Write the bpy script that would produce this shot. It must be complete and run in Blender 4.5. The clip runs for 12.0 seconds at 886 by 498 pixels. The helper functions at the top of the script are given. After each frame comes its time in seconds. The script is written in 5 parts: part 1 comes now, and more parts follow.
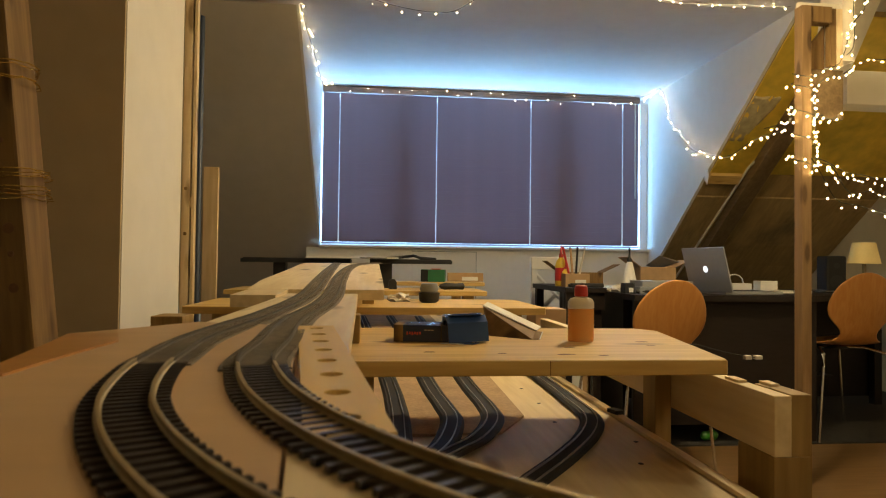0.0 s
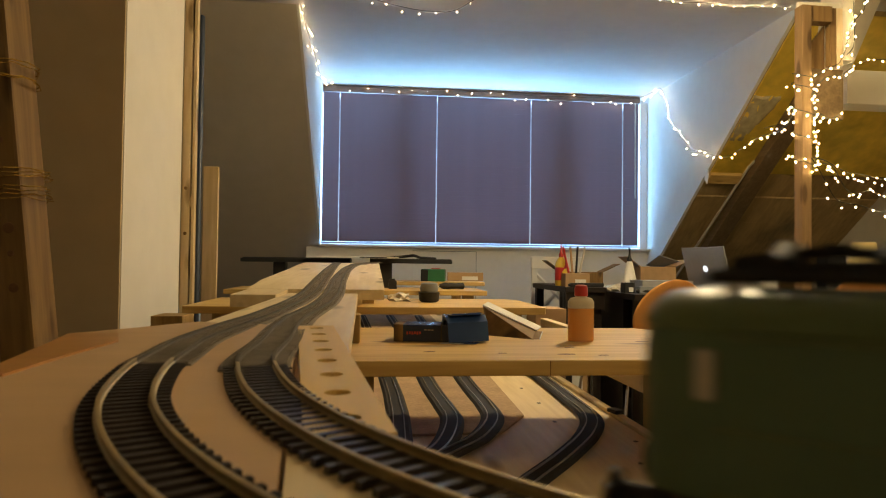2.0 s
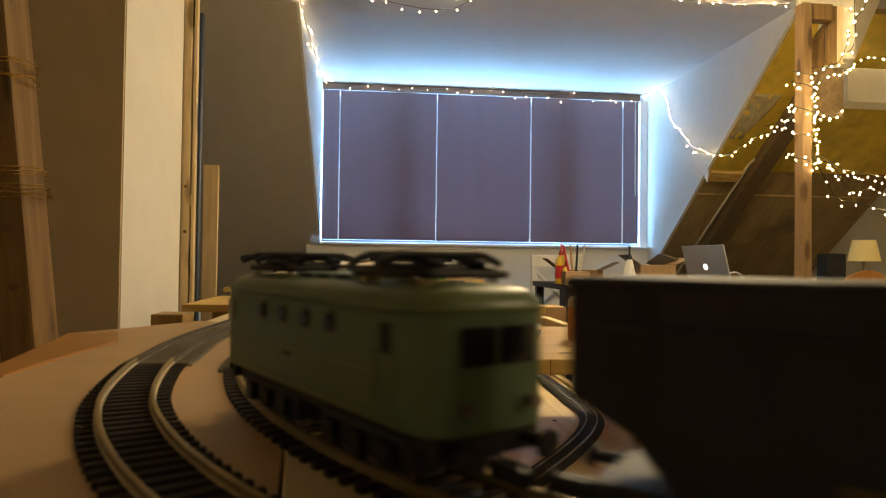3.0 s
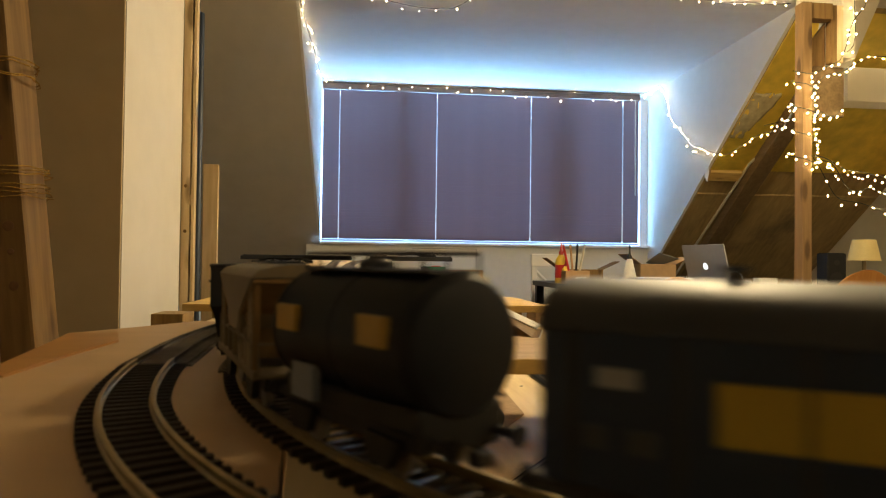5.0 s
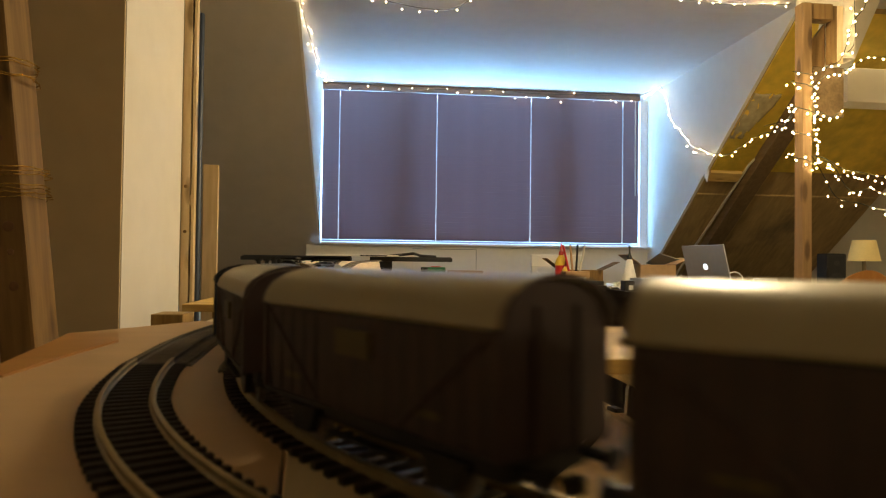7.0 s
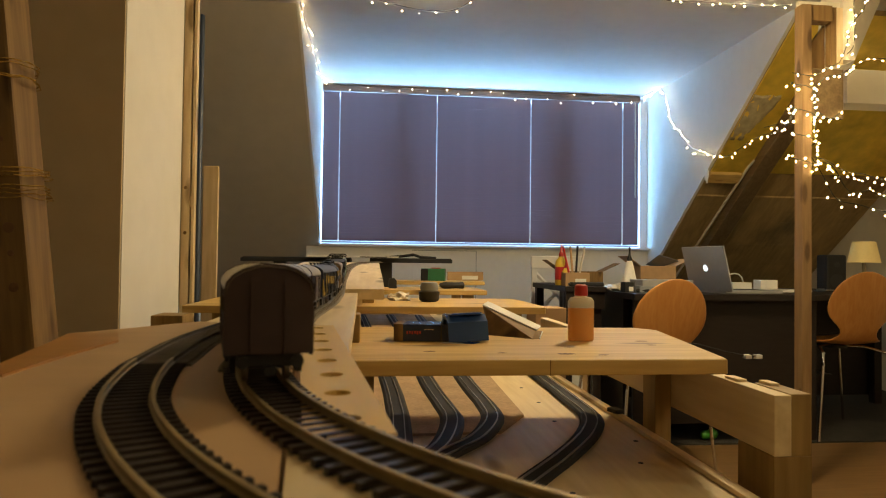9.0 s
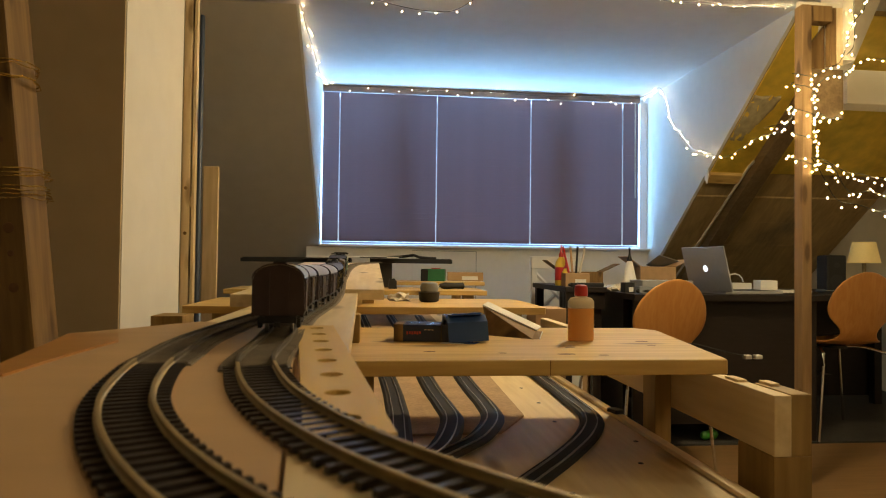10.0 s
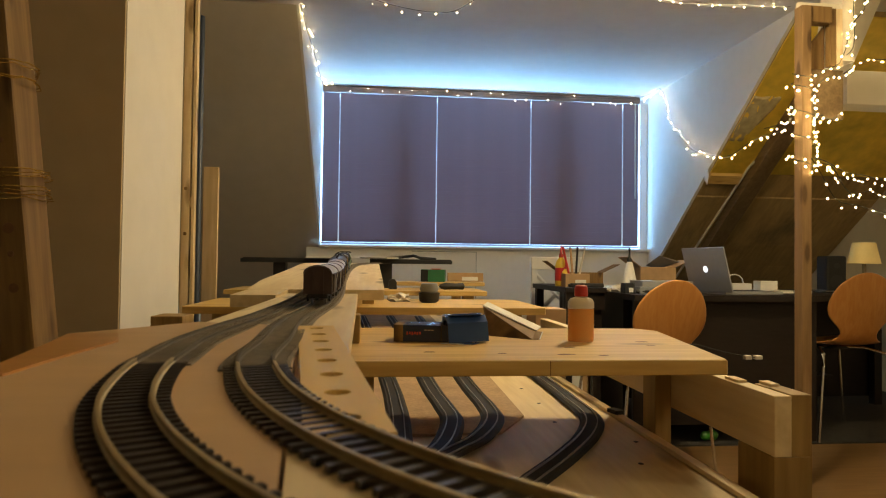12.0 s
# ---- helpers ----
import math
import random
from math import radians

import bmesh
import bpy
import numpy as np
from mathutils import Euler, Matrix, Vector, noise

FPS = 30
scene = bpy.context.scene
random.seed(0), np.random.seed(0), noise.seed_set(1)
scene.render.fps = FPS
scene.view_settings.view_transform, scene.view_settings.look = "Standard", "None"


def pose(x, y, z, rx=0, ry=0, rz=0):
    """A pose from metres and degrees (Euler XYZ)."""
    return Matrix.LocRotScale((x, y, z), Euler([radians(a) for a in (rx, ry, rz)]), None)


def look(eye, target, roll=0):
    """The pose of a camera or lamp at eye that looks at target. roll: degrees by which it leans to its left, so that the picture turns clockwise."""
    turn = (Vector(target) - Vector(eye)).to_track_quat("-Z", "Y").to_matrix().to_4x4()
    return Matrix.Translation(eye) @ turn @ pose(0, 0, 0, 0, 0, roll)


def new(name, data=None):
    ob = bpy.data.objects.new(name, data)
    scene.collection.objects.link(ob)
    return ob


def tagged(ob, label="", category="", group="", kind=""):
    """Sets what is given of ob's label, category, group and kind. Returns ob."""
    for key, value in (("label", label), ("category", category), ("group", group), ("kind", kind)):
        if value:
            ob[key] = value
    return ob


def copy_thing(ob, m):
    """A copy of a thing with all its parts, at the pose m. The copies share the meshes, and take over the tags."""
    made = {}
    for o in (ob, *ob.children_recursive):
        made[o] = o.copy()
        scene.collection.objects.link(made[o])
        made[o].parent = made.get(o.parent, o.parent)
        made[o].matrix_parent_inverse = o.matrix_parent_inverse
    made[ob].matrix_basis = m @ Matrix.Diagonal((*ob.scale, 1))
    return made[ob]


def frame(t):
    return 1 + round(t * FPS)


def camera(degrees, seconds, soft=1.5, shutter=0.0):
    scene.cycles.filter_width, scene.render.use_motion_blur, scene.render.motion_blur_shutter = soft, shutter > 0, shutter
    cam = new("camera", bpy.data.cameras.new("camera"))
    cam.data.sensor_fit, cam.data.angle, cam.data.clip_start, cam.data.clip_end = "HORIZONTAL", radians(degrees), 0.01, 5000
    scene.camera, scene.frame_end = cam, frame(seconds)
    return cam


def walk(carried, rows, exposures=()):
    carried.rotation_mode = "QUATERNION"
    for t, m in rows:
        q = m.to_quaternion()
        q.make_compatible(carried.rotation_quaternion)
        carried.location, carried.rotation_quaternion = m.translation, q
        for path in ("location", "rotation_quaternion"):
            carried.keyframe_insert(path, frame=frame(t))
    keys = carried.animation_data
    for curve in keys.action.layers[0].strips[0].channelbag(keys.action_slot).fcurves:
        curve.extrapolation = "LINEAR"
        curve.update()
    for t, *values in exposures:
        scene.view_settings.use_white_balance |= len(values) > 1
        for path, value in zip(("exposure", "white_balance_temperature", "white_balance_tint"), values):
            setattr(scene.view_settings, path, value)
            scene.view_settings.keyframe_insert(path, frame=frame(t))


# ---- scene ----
# ---------------------------------------------------------------- camera
EYE = (0.0, 0.0, 0.8463)
YAW, PITCH, ROLL = 6.0, 1.345, 0.7


def eye_pose(dip):
    """The camera, tipped by dip degrees about a point 0.4 m ahead, where the board bends under the train."""
    a, p = radians(YAW), radians(PITCH)
    ahead = Vector((math.sin(a) * math.cos(p), math.cos(a) * math.cos(p), math.sin(p)))
    pivot = Vector(EYE) + 0.4 * ahead
    down = radians(PITCH - dip)
    ahead = Vector((math.sin(a) * math.cos(down), math.cos(a) * math.cos(down), math.sin(down)))
    eye = pivot - 0.4 * ahead
    return look(eye, eye + ahead, ROLL)


cam = camera(68.57, 12.0, soft=1.1, shutter=0.5)
cam.data.dof.use_dof = True
cam.data.dof.focus_distance = 1.8
cam.data.dof.aperture_fstop = 22.0
DIPS = [(0.0, 0.0), (1.7, 0.0), (2.1, 0.06), (2.5, 0.15), (3.0, 0.23), (4.0, 0.27), (5.0, 0.29), (6.0, 0.26),
        (7.0, 0.24), (8.0, 0.18), (9.0, 0.10), (9.6, 0.08), (10.2, 0.04), (10.8, 0.0), (12.0, 0.0)]
walk(cam, [(t, eye_pose(d)) for t, d in DIPS], exposures=[(0.0, 0.02), (1.9, 0.02), (2.5, 0.12), (3.2, 0.22), (4.8, 0.31), (6.0, 0.28), (7.2, 0.23), (8.8, 0.10), (10.5, 0.05), (12.0, 0.05)])

# ---------------------------------------------------------------- light
world = bpy.data.worlds.new("sky")
scene.world = world
world.use_nodes = True
wn = world.node_tree.nodes
sky = wn.new("ShaderNodeTexSky")
sky.sky_type = "NISHITA"
sky.sun_disc = False
sky.sun_elevation, sky.sun_rotation = radians(35), radians(150)
wn["Background"].inputs["Strength"].default_value = 0.1
world.node_tree.links.new(sky.outputs["Color"], wn["Background"].inputs["Color"])


def area(name, m, sx, sy, watts, colour):
    data = bpy.data.lights.new(name, "AREA")
    data.shape, data.size, data.size_y = "RECTANGLE", sx, sy
    data.energy, data.color = watts, colour
    ob = new(name, data)
    ob.matrix_world = m
    return ob


# daylight in the window's opening, behind the blind
area("window_daylight", pose(0.835, 5.16, 1.57, 90, 0, 180), 2.45, 1.15, 198, (0.265, 0.57, 1.0))
# the room's warm lamp under the ceiling, out of view
lamp_data = bpy.data.lights.new("room_lamp", "POINT")
lamp_data.energy, lamp_data.color, lamp_data.shadow_soft_size = 32, (1.0, 0.77, 0.42), 0.12
new("room_lamp", lamp_data).matrix_world = pose(1.0, 1.9, 2.02)

# second light added at the room lamp, aimed down to spare the ceiling
area("room_lamp_down", pose(1.0, 1.9, 1.98), 0.22, 0.22, 12, (1.0, 0.77, 0.43))
# an unseen warm fill lamp beside the camera, added to brighten the left wall
fill_data = bpy.data.lights.new("fill_lamp", "POINT")
fill_data.energy, fill_data.color, fill_data.shadow_soft_size = 24, (1.0, 0.77, 0.42), 0.15
new("fill_lamp", fill_data).matrix_world = pose(2.4, -0.2, 1.9)


# ---------------------------------------------------------------- materials
def mat(name, rgb, rough=0.6, metal=0.0, var=0.15, scale=20.0, bump=0.1, stretch=(1, 1, 1), spec=0.5, stain=0.0,
        stain_rgb=(0.05, 0.04, 0.03), emit=None, power=0.0, trans=0.0, rand=0.0):
    """A surface with a fine grain and broad, uneven tone."""
    m = bpy.data.materials.new(name)
    m.use_nodes = True
    t = m.node_tree
    n, ln = t.nodes, t.links
    b = n["Principled BSDF"]
    b.inputs["Roughness"].default_value = rough
    b.inputs["Metallic"].default_value = metal
    b.inputs["Specular IOR Level"].default_value = spec
    b.inputs["Transmission Weight"].default_value = trans
    co = n.new("ShaderNodeTexCoord")
    mp = n.new("ShaderNodeMapping")
    mp.inputs["Scale"].default_value = stretch
    ln.new(co.outputs["Object"], mp.inputs["Vector"])
    fine = n.new("ShaderNodeTexNoise")
    fine.inputs["Scale"].default_value, fine.inputs["Detail"].default_value = scale, 6
    broad = n.new("ShaderNodeTexNoise")
    broad.inputs["Scale"].default_value, broad.inputs["Detail"].default_value = scale * 0.13, 3
    ln.new(mp.outputs[0], fine.inputs["Vector"])
    ln.new(mp.outputs[0], broad.inputs["Vector"])
    add = n.new("ShaderNodeMath")
    add.operation = "ADD"
    ln.new(fine.outputs["Fac"], add.inputs[0])
    ln.new(broad.outputs["Fac"], add.inputs[1])
    rng = n.new("ShaderNodeMapRange")
    rng.inputs["From Min"].default_value, rng.inputs["From Max"].default_value = 0.65, 1.35
    rng.inputs["To Min"].default_value, rng.inputs["To Max"].default_value = 1 - var, 1 + var
    ln.new(add.outputs[0], rng.inputs["Value"])
    val = rng.outputs[0]
    if rand:
        info = n.new("ShaderNodeObjectInfo")
        rr = n.new("ShaderNodeMapRange")
        rr.inputs["To Min"].default_value, rr.inputs["To Max"].default_value = 1 - rand, 1 + rand
        ln.new(info.outputs["Random"], rr.inputs["Value"])
        mul = n.new("ShaderNodeMath")
        mul.operation = "MULTIPLY"
        ln.new(val, mul.inputs[0])
        ln.new(rr.outputs[0], mul.inputs[1])
        val = mul.outputs[0]
    hsv = n.new("ShaderNodeHueSaturation")
    hsv.inputs["Color"].default_value = (*rgb, 1)
    ln.new(val, hsv.inputs["Value"])
    out = hsv.outputs["Color"]
    if stain:
        sn = n.new("ShaderNodeTexNoise")
        sn.inputs["Scale"].default_value, sn.inputs["Detail"].default_value = scale * 0.35, 8
        ln.new(co.outputs["Object"], sn.inputs["Vector"])
        sr = n.new("ShaderNodeMapRange")
        sr.inputs["From Min"].default_value, sr.inputs["From Max"].default_value = 0.58, 0.72
        sr.inputs["To Max"].default_value = stain
        ln.new(sn.outputs["Fac"], sr.inputs["Value"])
        mx = n.new("ShaderNodeMix")
        mx.data_type = "RGBA"
        ln.new(sr.outputs[0], mx.inputs["Factor"])
        ln.new(out, mx.inputs["A"])
        mx.inputs["B"].default_value = (*stain_rgb, 1)
        out = mx.outputs["Result"]
    ln.new(out, b.inputs["Base Color"])
    if bump:
        bp = n.new("ShaderNodeBump")
        bp.inputs["Strength"].default_value, bp.inputs["Distance"].default_value = bump, 0.002
        ln.new(fine.outputs["Fac"], bp.inputs["Height"])
        ln.new(bp.outputs[0], b.inputs["Normal"])
    if emit:
        b.inputs["Emission Color"].default_value = (*emit, 1)
        b.inputs["Emission Strength"].default_value = power
    return m


def wood(name, rgb, dark, along="x", size=1.0, rough=0.5, knots=True, bump=0.08):
    """Sawn softwood: growth rings drawn out along the board, fine pores and a few knots."""
    m = bpy.data.materials.new(name)
    m.use_nodes = True
    n, ln = m.node_tree.nodes, m.node_tree.links
    b = n["Principled BSDF"]
    b.inputs["Roughness"].default_value = rough
    b.inputs["Specular IOR Level"].default_value = 0.35
    co = n.new("ShaderNodeTexCoord")
    mp = n.new("ShaderNodeMapping")
    k = {"x": (1.2, 14, 14), "y": (14, 1.2, 14), "z": (14, 14, 1.2)}[along]
    mp.inputs["Scale"].default_value = [v * size for v in k]
    info = n.new("ShaderNodeObjectInfo")
    sh = n.new("ShaderNodeVectorMath")
    sh.operation = "SCALE"
    sh.inputs[0].default_value = (7.3, 3.1, 5.7)
    ln.new(info.outputs["Random"], sh.inputs["Scale"])
    ad = n.new("ShaderNodeVectorMath")
    ln.new(co.outputs["Object"], ad.inputs[0])
    ln.new(sh.outputs[0], ad.inputs[1])
    ln.new(ad.outputs[0], mp.inputs["Vector"])
    warp = n.new("ShaderNodeTexNoise")
    warp.inputs["Scale"].default_value, warp.inputs["Detail"].default_value = 1.0, 3
    ln.new(mp.outputs[0], warp.inputs["Vector"])
    ring = n.new("ShaderNodeMath")
    ring.operation = "MULTIPLY"
    ring.inputs[1].default_value = 34
    ln.new(warp.outputs["Fac"], ring.inputs[0])
    sine = n.new("ShaderNodeMath")
    sine.operation = "SINE"
    ln.new(ring.outputs[0], sine.inputs[0])
    fine = n.new("ShaderNodeTexNoise")
    fine.inputs["Scale"].default_value, fine.inputs["Detail"].default_value = 9, 5
    ln.new(mp.outputs[0], fine.inputs["Vector"])
    r1 = n.new("ShaderNodeMapRange")
    r1.inputs["From Min"].default_value, r1.inputs["To Max"].default_value = -1, 0.45
    ln.new(sine.outputs[0], r1.inputs["Value"])
    r2 = n.new("ShaderNodeMapRange")
    r2.inputs["From Min"].default_value, r2.inputs["From Max"].default_value, r2.inputs["To Max"].default_value = 0.3, 0.75, 0.5
    ln.new(fine.outputs["Fac"], r2.inputs["Value"])
    ad2 = n.new("ShaderNodeMath")
    ad2.use_clamp = True
    ln.new(r1.outputs[0], ad2.inputs[0])
    ln.new(r2.outputs[0], ad2.inputs[1])
    fac = ad2.outputs[0]
    mx = n.new("ShaderNodeMix")
    mx.data_type = "RGBA"
    mx.inputs["A"].default_value, mx.inputs["B"].default_value = (*rgb, 1), (*dark, 1)
    ln.new(fac, mx.inputs["Factor"])
    out = mx.outputs["Result"]
    if knots:
        mk = n.new("ShaderNodeMapping")
        mk.inputs["Scale"].default_value = [{True: 4.5, False: 15.0}[abs(v - 1.2) < 0.1] * size for v in k]
        ln.new(ad.outputs[0], mk.inputs["Vector"])
        vo = n.new("ShaderNodeTexVoronoi")
        vo.inputs["Scale"].default_value = 1.0
        ln.new(mk.outputs[0], vo.inputs["Vector"])
        kr = n.new("ShaderNodeMapRange")
        kr.inputs["From Min"].default_value, kr.inputs["From Max"].default_value = 0.15, 0.25
        kr.inputs["To Min"].default_value, kr.inputs["To Max"].default_value = 0.8, 0.0
        ln.new(vo.outputs["Distance"], kr.inputs["Value"])
        m2 = n.new("ShaderNodeMix")
        m2.data_type = "RGBA"
        m2.inputs["B"].default_value = (dark[0] * 0.35, dark[1] * 0.3, dark[2] * 0.25, 1)
        ln.new(kr.outputs[0], m2.inputs["Factor"])
        ln.new(out, m2.inputs["A"])
        out = m2.outputs["Result"]
    ln.new(out, b.inputs["Base Color"])
    bp = n.new("ShaderNodeBump")
    bp.inputs["Strength"].default_value, bp.inputs["Distance"].default_value = bump, 0.001
    ln.new(fac, bp.inputs["Height"])
    ln.new(bp.outputs[0], b.inputs["Normal"])
    return m


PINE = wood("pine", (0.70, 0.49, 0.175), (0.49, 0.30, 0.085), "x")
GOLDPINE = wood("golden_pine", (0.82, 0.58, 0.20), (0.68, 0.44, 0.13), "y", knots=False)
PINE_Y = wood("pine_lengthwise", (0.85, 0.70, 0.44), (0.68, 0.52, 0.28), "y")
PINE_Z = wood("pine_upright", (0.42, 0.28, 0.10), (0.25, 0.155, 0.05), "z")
OLD_Z = wood("old_timber", (0.25, 0.15, 0.052), (0.135, 0.074, 0.024), "z", rough=0.7)
PALE_Z = wood("pale_pine_upright", (0.74, 0.58, 0.36), (0.55, 0.40, 0.21), "z", rough=0.6)
HEADRAIL = mat("brown_head_rail", (0.15, 0.10, 0.085), 0.5, var=0.1, scale=20, bump=0.02)
VARNISH = mat("orange_varnished_ply", (0.42, 0.20, 0.05), 0.4, var=0.15, scale=14, stretch=(1, 4, 4), bump=0.03)
UNDERLAY = mat("dark_underlay", (0.024, 0.017, 0.013), 0.8, var=0.3, scale=120, bump=0.1)
PLY = mat("plywood", (0.54, 0.35, 0.18), 0.55, var=0.10, scale=9, stretch=(1, 5, 5), bump=0.03)
CORK = mat("cork_sheet", (0.45, 0.31, 0.18), 0.85, var=0.25, scale=140, bump=0.25)
PLASTER = mat("white_plaster", (0.72, 0.70, 0.66), 0.85, var=0.04, scale=14, bump=0.12)
GREYWALL = mat("grey_board", (0.56, 0.51, 0.44), 0.85, var=0.06, scale=10, bump=0.08)
WHITE = mat("white_paint", (0.78, 0.77, 0.74), 0.45, var=0.04, scale=20, bump=0.03)
BOARDING = mat("brown_roof_boarding", (0.34, 0.235, 0.095), 0.7, var=0.3, scale=9, stretch=(5, 1, 1), bump=0.3, stain=0.5)
FOIL = mat("yellow_insulation", (0.78, 0.55, 0.075), 0.28, 0.35, var=0.28, scale=12, bump=0.5)
FLOORM = wood("laminate_floor", (0.19, 0.11, 0.045), (0.14, 0.08, 0.03), "x", rough=0.4, knots=False)
CARPET = mat("dark_carpet", (0.030, 0.027, 0.024), 0.95, var=0.3, scale=200, bump=0.4)
BLIND = mat("blind_slat", (0.215, 0.152, 0.165), 0.8, var=0.08, scale=8, bump=0.02)
# the thin slats let a little daylight through
bt = BLIND.node_tree
glow = bt.nodes.new("ShaderNodeBsdfTranslucent")
glow.inputs["Color"].default_value = (0.0180, 0.0064, 0.0105, 1)
both = bt.nodes.new("ShaderNodeAddShader")
bt.links.new(bt.nodes["Principled BSDF"].outputs[0], both.inputs[0])
bt.links.new(glow.outputs[0], both.inputs[1])
bt.links.new(both.outputs[0], bt.nodes["Material Output"].inputs["Surface"])
BLACK = mat("black_plastic", (0.010, 0.010, 0.011), 0.75, var=0.2, scale=60, bump=0.05)
RAIL = mat("nickel_rail", (0.40, 0.31, 0.16), 0.5, 0.8, var=0.2, scale=80, bump=0.04)
STEEL = mat("steel_rail", (0.36, 0.34, 0.31), 0.5, 1.0, var=0.1, scale=60, bump=0)
DULLRAIL = mat("weathered_rail", (0.095, 0.08, 0.06), 0.85, 0.0, var=0.2, scale=80, bump=0.04)
SLEEPER = mat("dark_brown_sleeper", (0.030, 0.021, 0.016), 0.36, spec=0.5, var=0.3, scale=120, bump=0.15, rand=0.2)
# rougher copy of the sleeper, so the outer curve takes no sheen
MATT_SLEEPER = mat("matt_sleeper", (0.030, 0.021, 0.016), 0.75, spec=0.35, var=0.3, scale=120, bump=0.15, rand=0.2)
GREY_SLEEPER = mat("grey_sleeper", (0.19, 0.155, 0.108), 0.8, var=0.3, scale=120, bump=0.15)
BEECH = wood("beech_veneer", (0.50, 0.24, 0.07), (0.42, 0.18, 0.045), "z", rough=0.35, knots=False, bump=0.02)
CHROME = mat("chrome", (0.75, 0.75, 0.76), 0.12, 1.0, var=0.03, scale=20, bump=0)
DESKM = mat("dark_desk", (0.015, 0.0105, 0.0085), 0.5, spec=0.3, var=0.3, scale=12, stretch=(1, 6, 6), bump=0.05)
BULB = mat("warm_bulb", (1.0, 0.8, 0.5), 0.3, var=0.0, bump=0, emit=(1.0, 0.76, 0.36), power=68)
WIRE = mat("dark_green_wire", (0.02, 0.03, 0.018), 0.5, var=0.1, scale=30, bump=0)


GREEN = mat("loco_green", (0.094, 0.158, 0.086), 0.42, var=0.08, scale=60, bump=0.03)
DARKGREEN = mat("loco_roof_green", (0.12, 0.165, 0.07), 0.33, var=0.15, scale=60, bump=0.03)
UNDER = mat("underframe_black", (0.010, 0.010, 0.011), 0.55, var=0.3, scale=150, bump=0.1)
NAVY = mat("navy_van", (0.016, 0.028, 0.058), 0.55, spec=0.3, var=0.12, scale=60, bump=0.03)
PLACARD = mat("placard_yellow", (0.42, 0.27, 0.05), 0.55, var=0.1, scale=90, bump=0.02)
YELLOW = mat("yellow_marking", (0.38, 0.265, 0.015), 0.55, var=0.08, scale=90, bump=0.02)
GREYROOF = mat("grey_roof", (0.030, 0.034, 0.044), 0.46, var=0.1, scale=40, bump=0.03)
BROWN = mat("van_brown", (0.045, 0.026, 0.024), 0.6, var=0.2, scale=90, bump=0.05)
CREAM = mat("cream_roof", (0.38, 0.335, 0.22), 0.30, var=0.08, scale=40, bump=0.03)
BEIGE = mat("beige_silo", (0.28, 0.22, 0.13), 0.5, var=0.12, scale=60, bump=0.03)
SILO = mat("weathered_silo", (0.20, 0.155, 0.088), 0.5, var=0.2, scale=60, bump=0.03, stain=0.4)
PLATE = mat("dull_label", (0.085, 0.065, 0.022), 0.6, var=0.1, scale=60, bump=0)
TANKM = mat("black_tank", (0.010, 0.012, 0.017), 0.5, spec=0.3, var=0.15, scale=60, bump=0.03)
HOPPER = mat("dark_hopper", (0.021, 0.022, 0.028), 0.55, spec=0.3, var=0.2, scale=80, bump=0.05)
PALE = mat("pale_marking", (0.55, 0.50, 0.40), 0.5, var=0.05, scale=60, bump=0)
GLASS = mat("dark_glass", (0.015, 0.015, 0.017), 0.08, var=0.0, bump=0)
BRASS = mat("brass_ring", (0.15, 0.14, 0.08), 0.35, 0.6, var=0.1, scale=60, bump=0)
COPPER = mat("dull_metal", (0.30, 0.28, 0.25), 0.35, 0.9, var=0.2, scale=90, bump=0.02)
CARD = mat("cardboard", (0.42, 0.27, 0.14), 0.8, var=0.12, scale=30, bump=0.05)
WHITECARD = mat("white_card", (0.75, 0.74, 0.70), 0.6, var=0.05, scale=30, bump=0.02)
BLUEBOX = mat("blue_sleeve_print", (0.030, 0.075, 0.24), 0.22, var=0.15, scale=30, bump=0.02)
# pale base colour holds the white glare on the clear film
FILM = mat("pale_glare_film", (0.74, 0.77, 0.80), 0.22, 0.25, var=0.2, scale=60, bump=0.6)
NAVYBOX = mat("blue_box_print", (0.018, 0.032, 0.085), 0.25, var=0.1, scale=30, bump=0.01)
GREYPLASTIC = mat("grey_plastic", (0.22, 0.24, 0.27), 0.5, var=0.08, scale=30, bump=0.02)
SILVER = mat("brushed_aluminium", (0.40, 0.41, 0.43), 0.42, 0.6, var=0.05, scale=40, bump=0.02)
REDM = mat("red_plastic", (0.50, 0.03, 0.025), 0.35, var=0.05, scale=30, bump=0.01)
BLUEM = mat("dark_blue_tube", (0.03, 0.045, 0.08), 0.45, var=0.1, scale=30, bump=0.01)
GREENM = mat("green_plastic", (0.04, 0.24, 0.02), 0.4, var=0.1, scale=30, bump=0.01)
GREENBOX = mat("green_box", (0.03, 0.16, 0.07), 0.45, var=0.1, scale=40, bump=0.02)
YELLOWP = mat("yellow_plastic", (0.70, 0.48, 0.04), 0.35, var=0.05, scale=30, bump=0.01)
SHADE = mat("lamp_shade_cloth", (0.72, 0.56, 0.24), 0.8, var=0.05, scale=90, bump=0.05, emit=(1.0, 0.70, 0.22), power=0.10)
LOGO = mat("glowing_mark", (0.8, 0.85, 0.9), 0.4, var=0.0, bump=0, emit=(0.8, 0.9, 1.0), power=1.6)
GLINT = mat("gold_glint", (0.62, 0.42, 0.10), 0.12, 0.8, var=0.3, scale=60, bump=0.9)
LIQUID = mat("orange_liquid", (0.92, 0.47, 0.14), 0.15, var=0.03, scale=20, bump=0.0, trans=0.5)
CLEAR = mat("milky_bottle", (0.86, 0.80, 0.66), 0.25, var=0.03, scale=20, bump=0.0, trans=0.45)
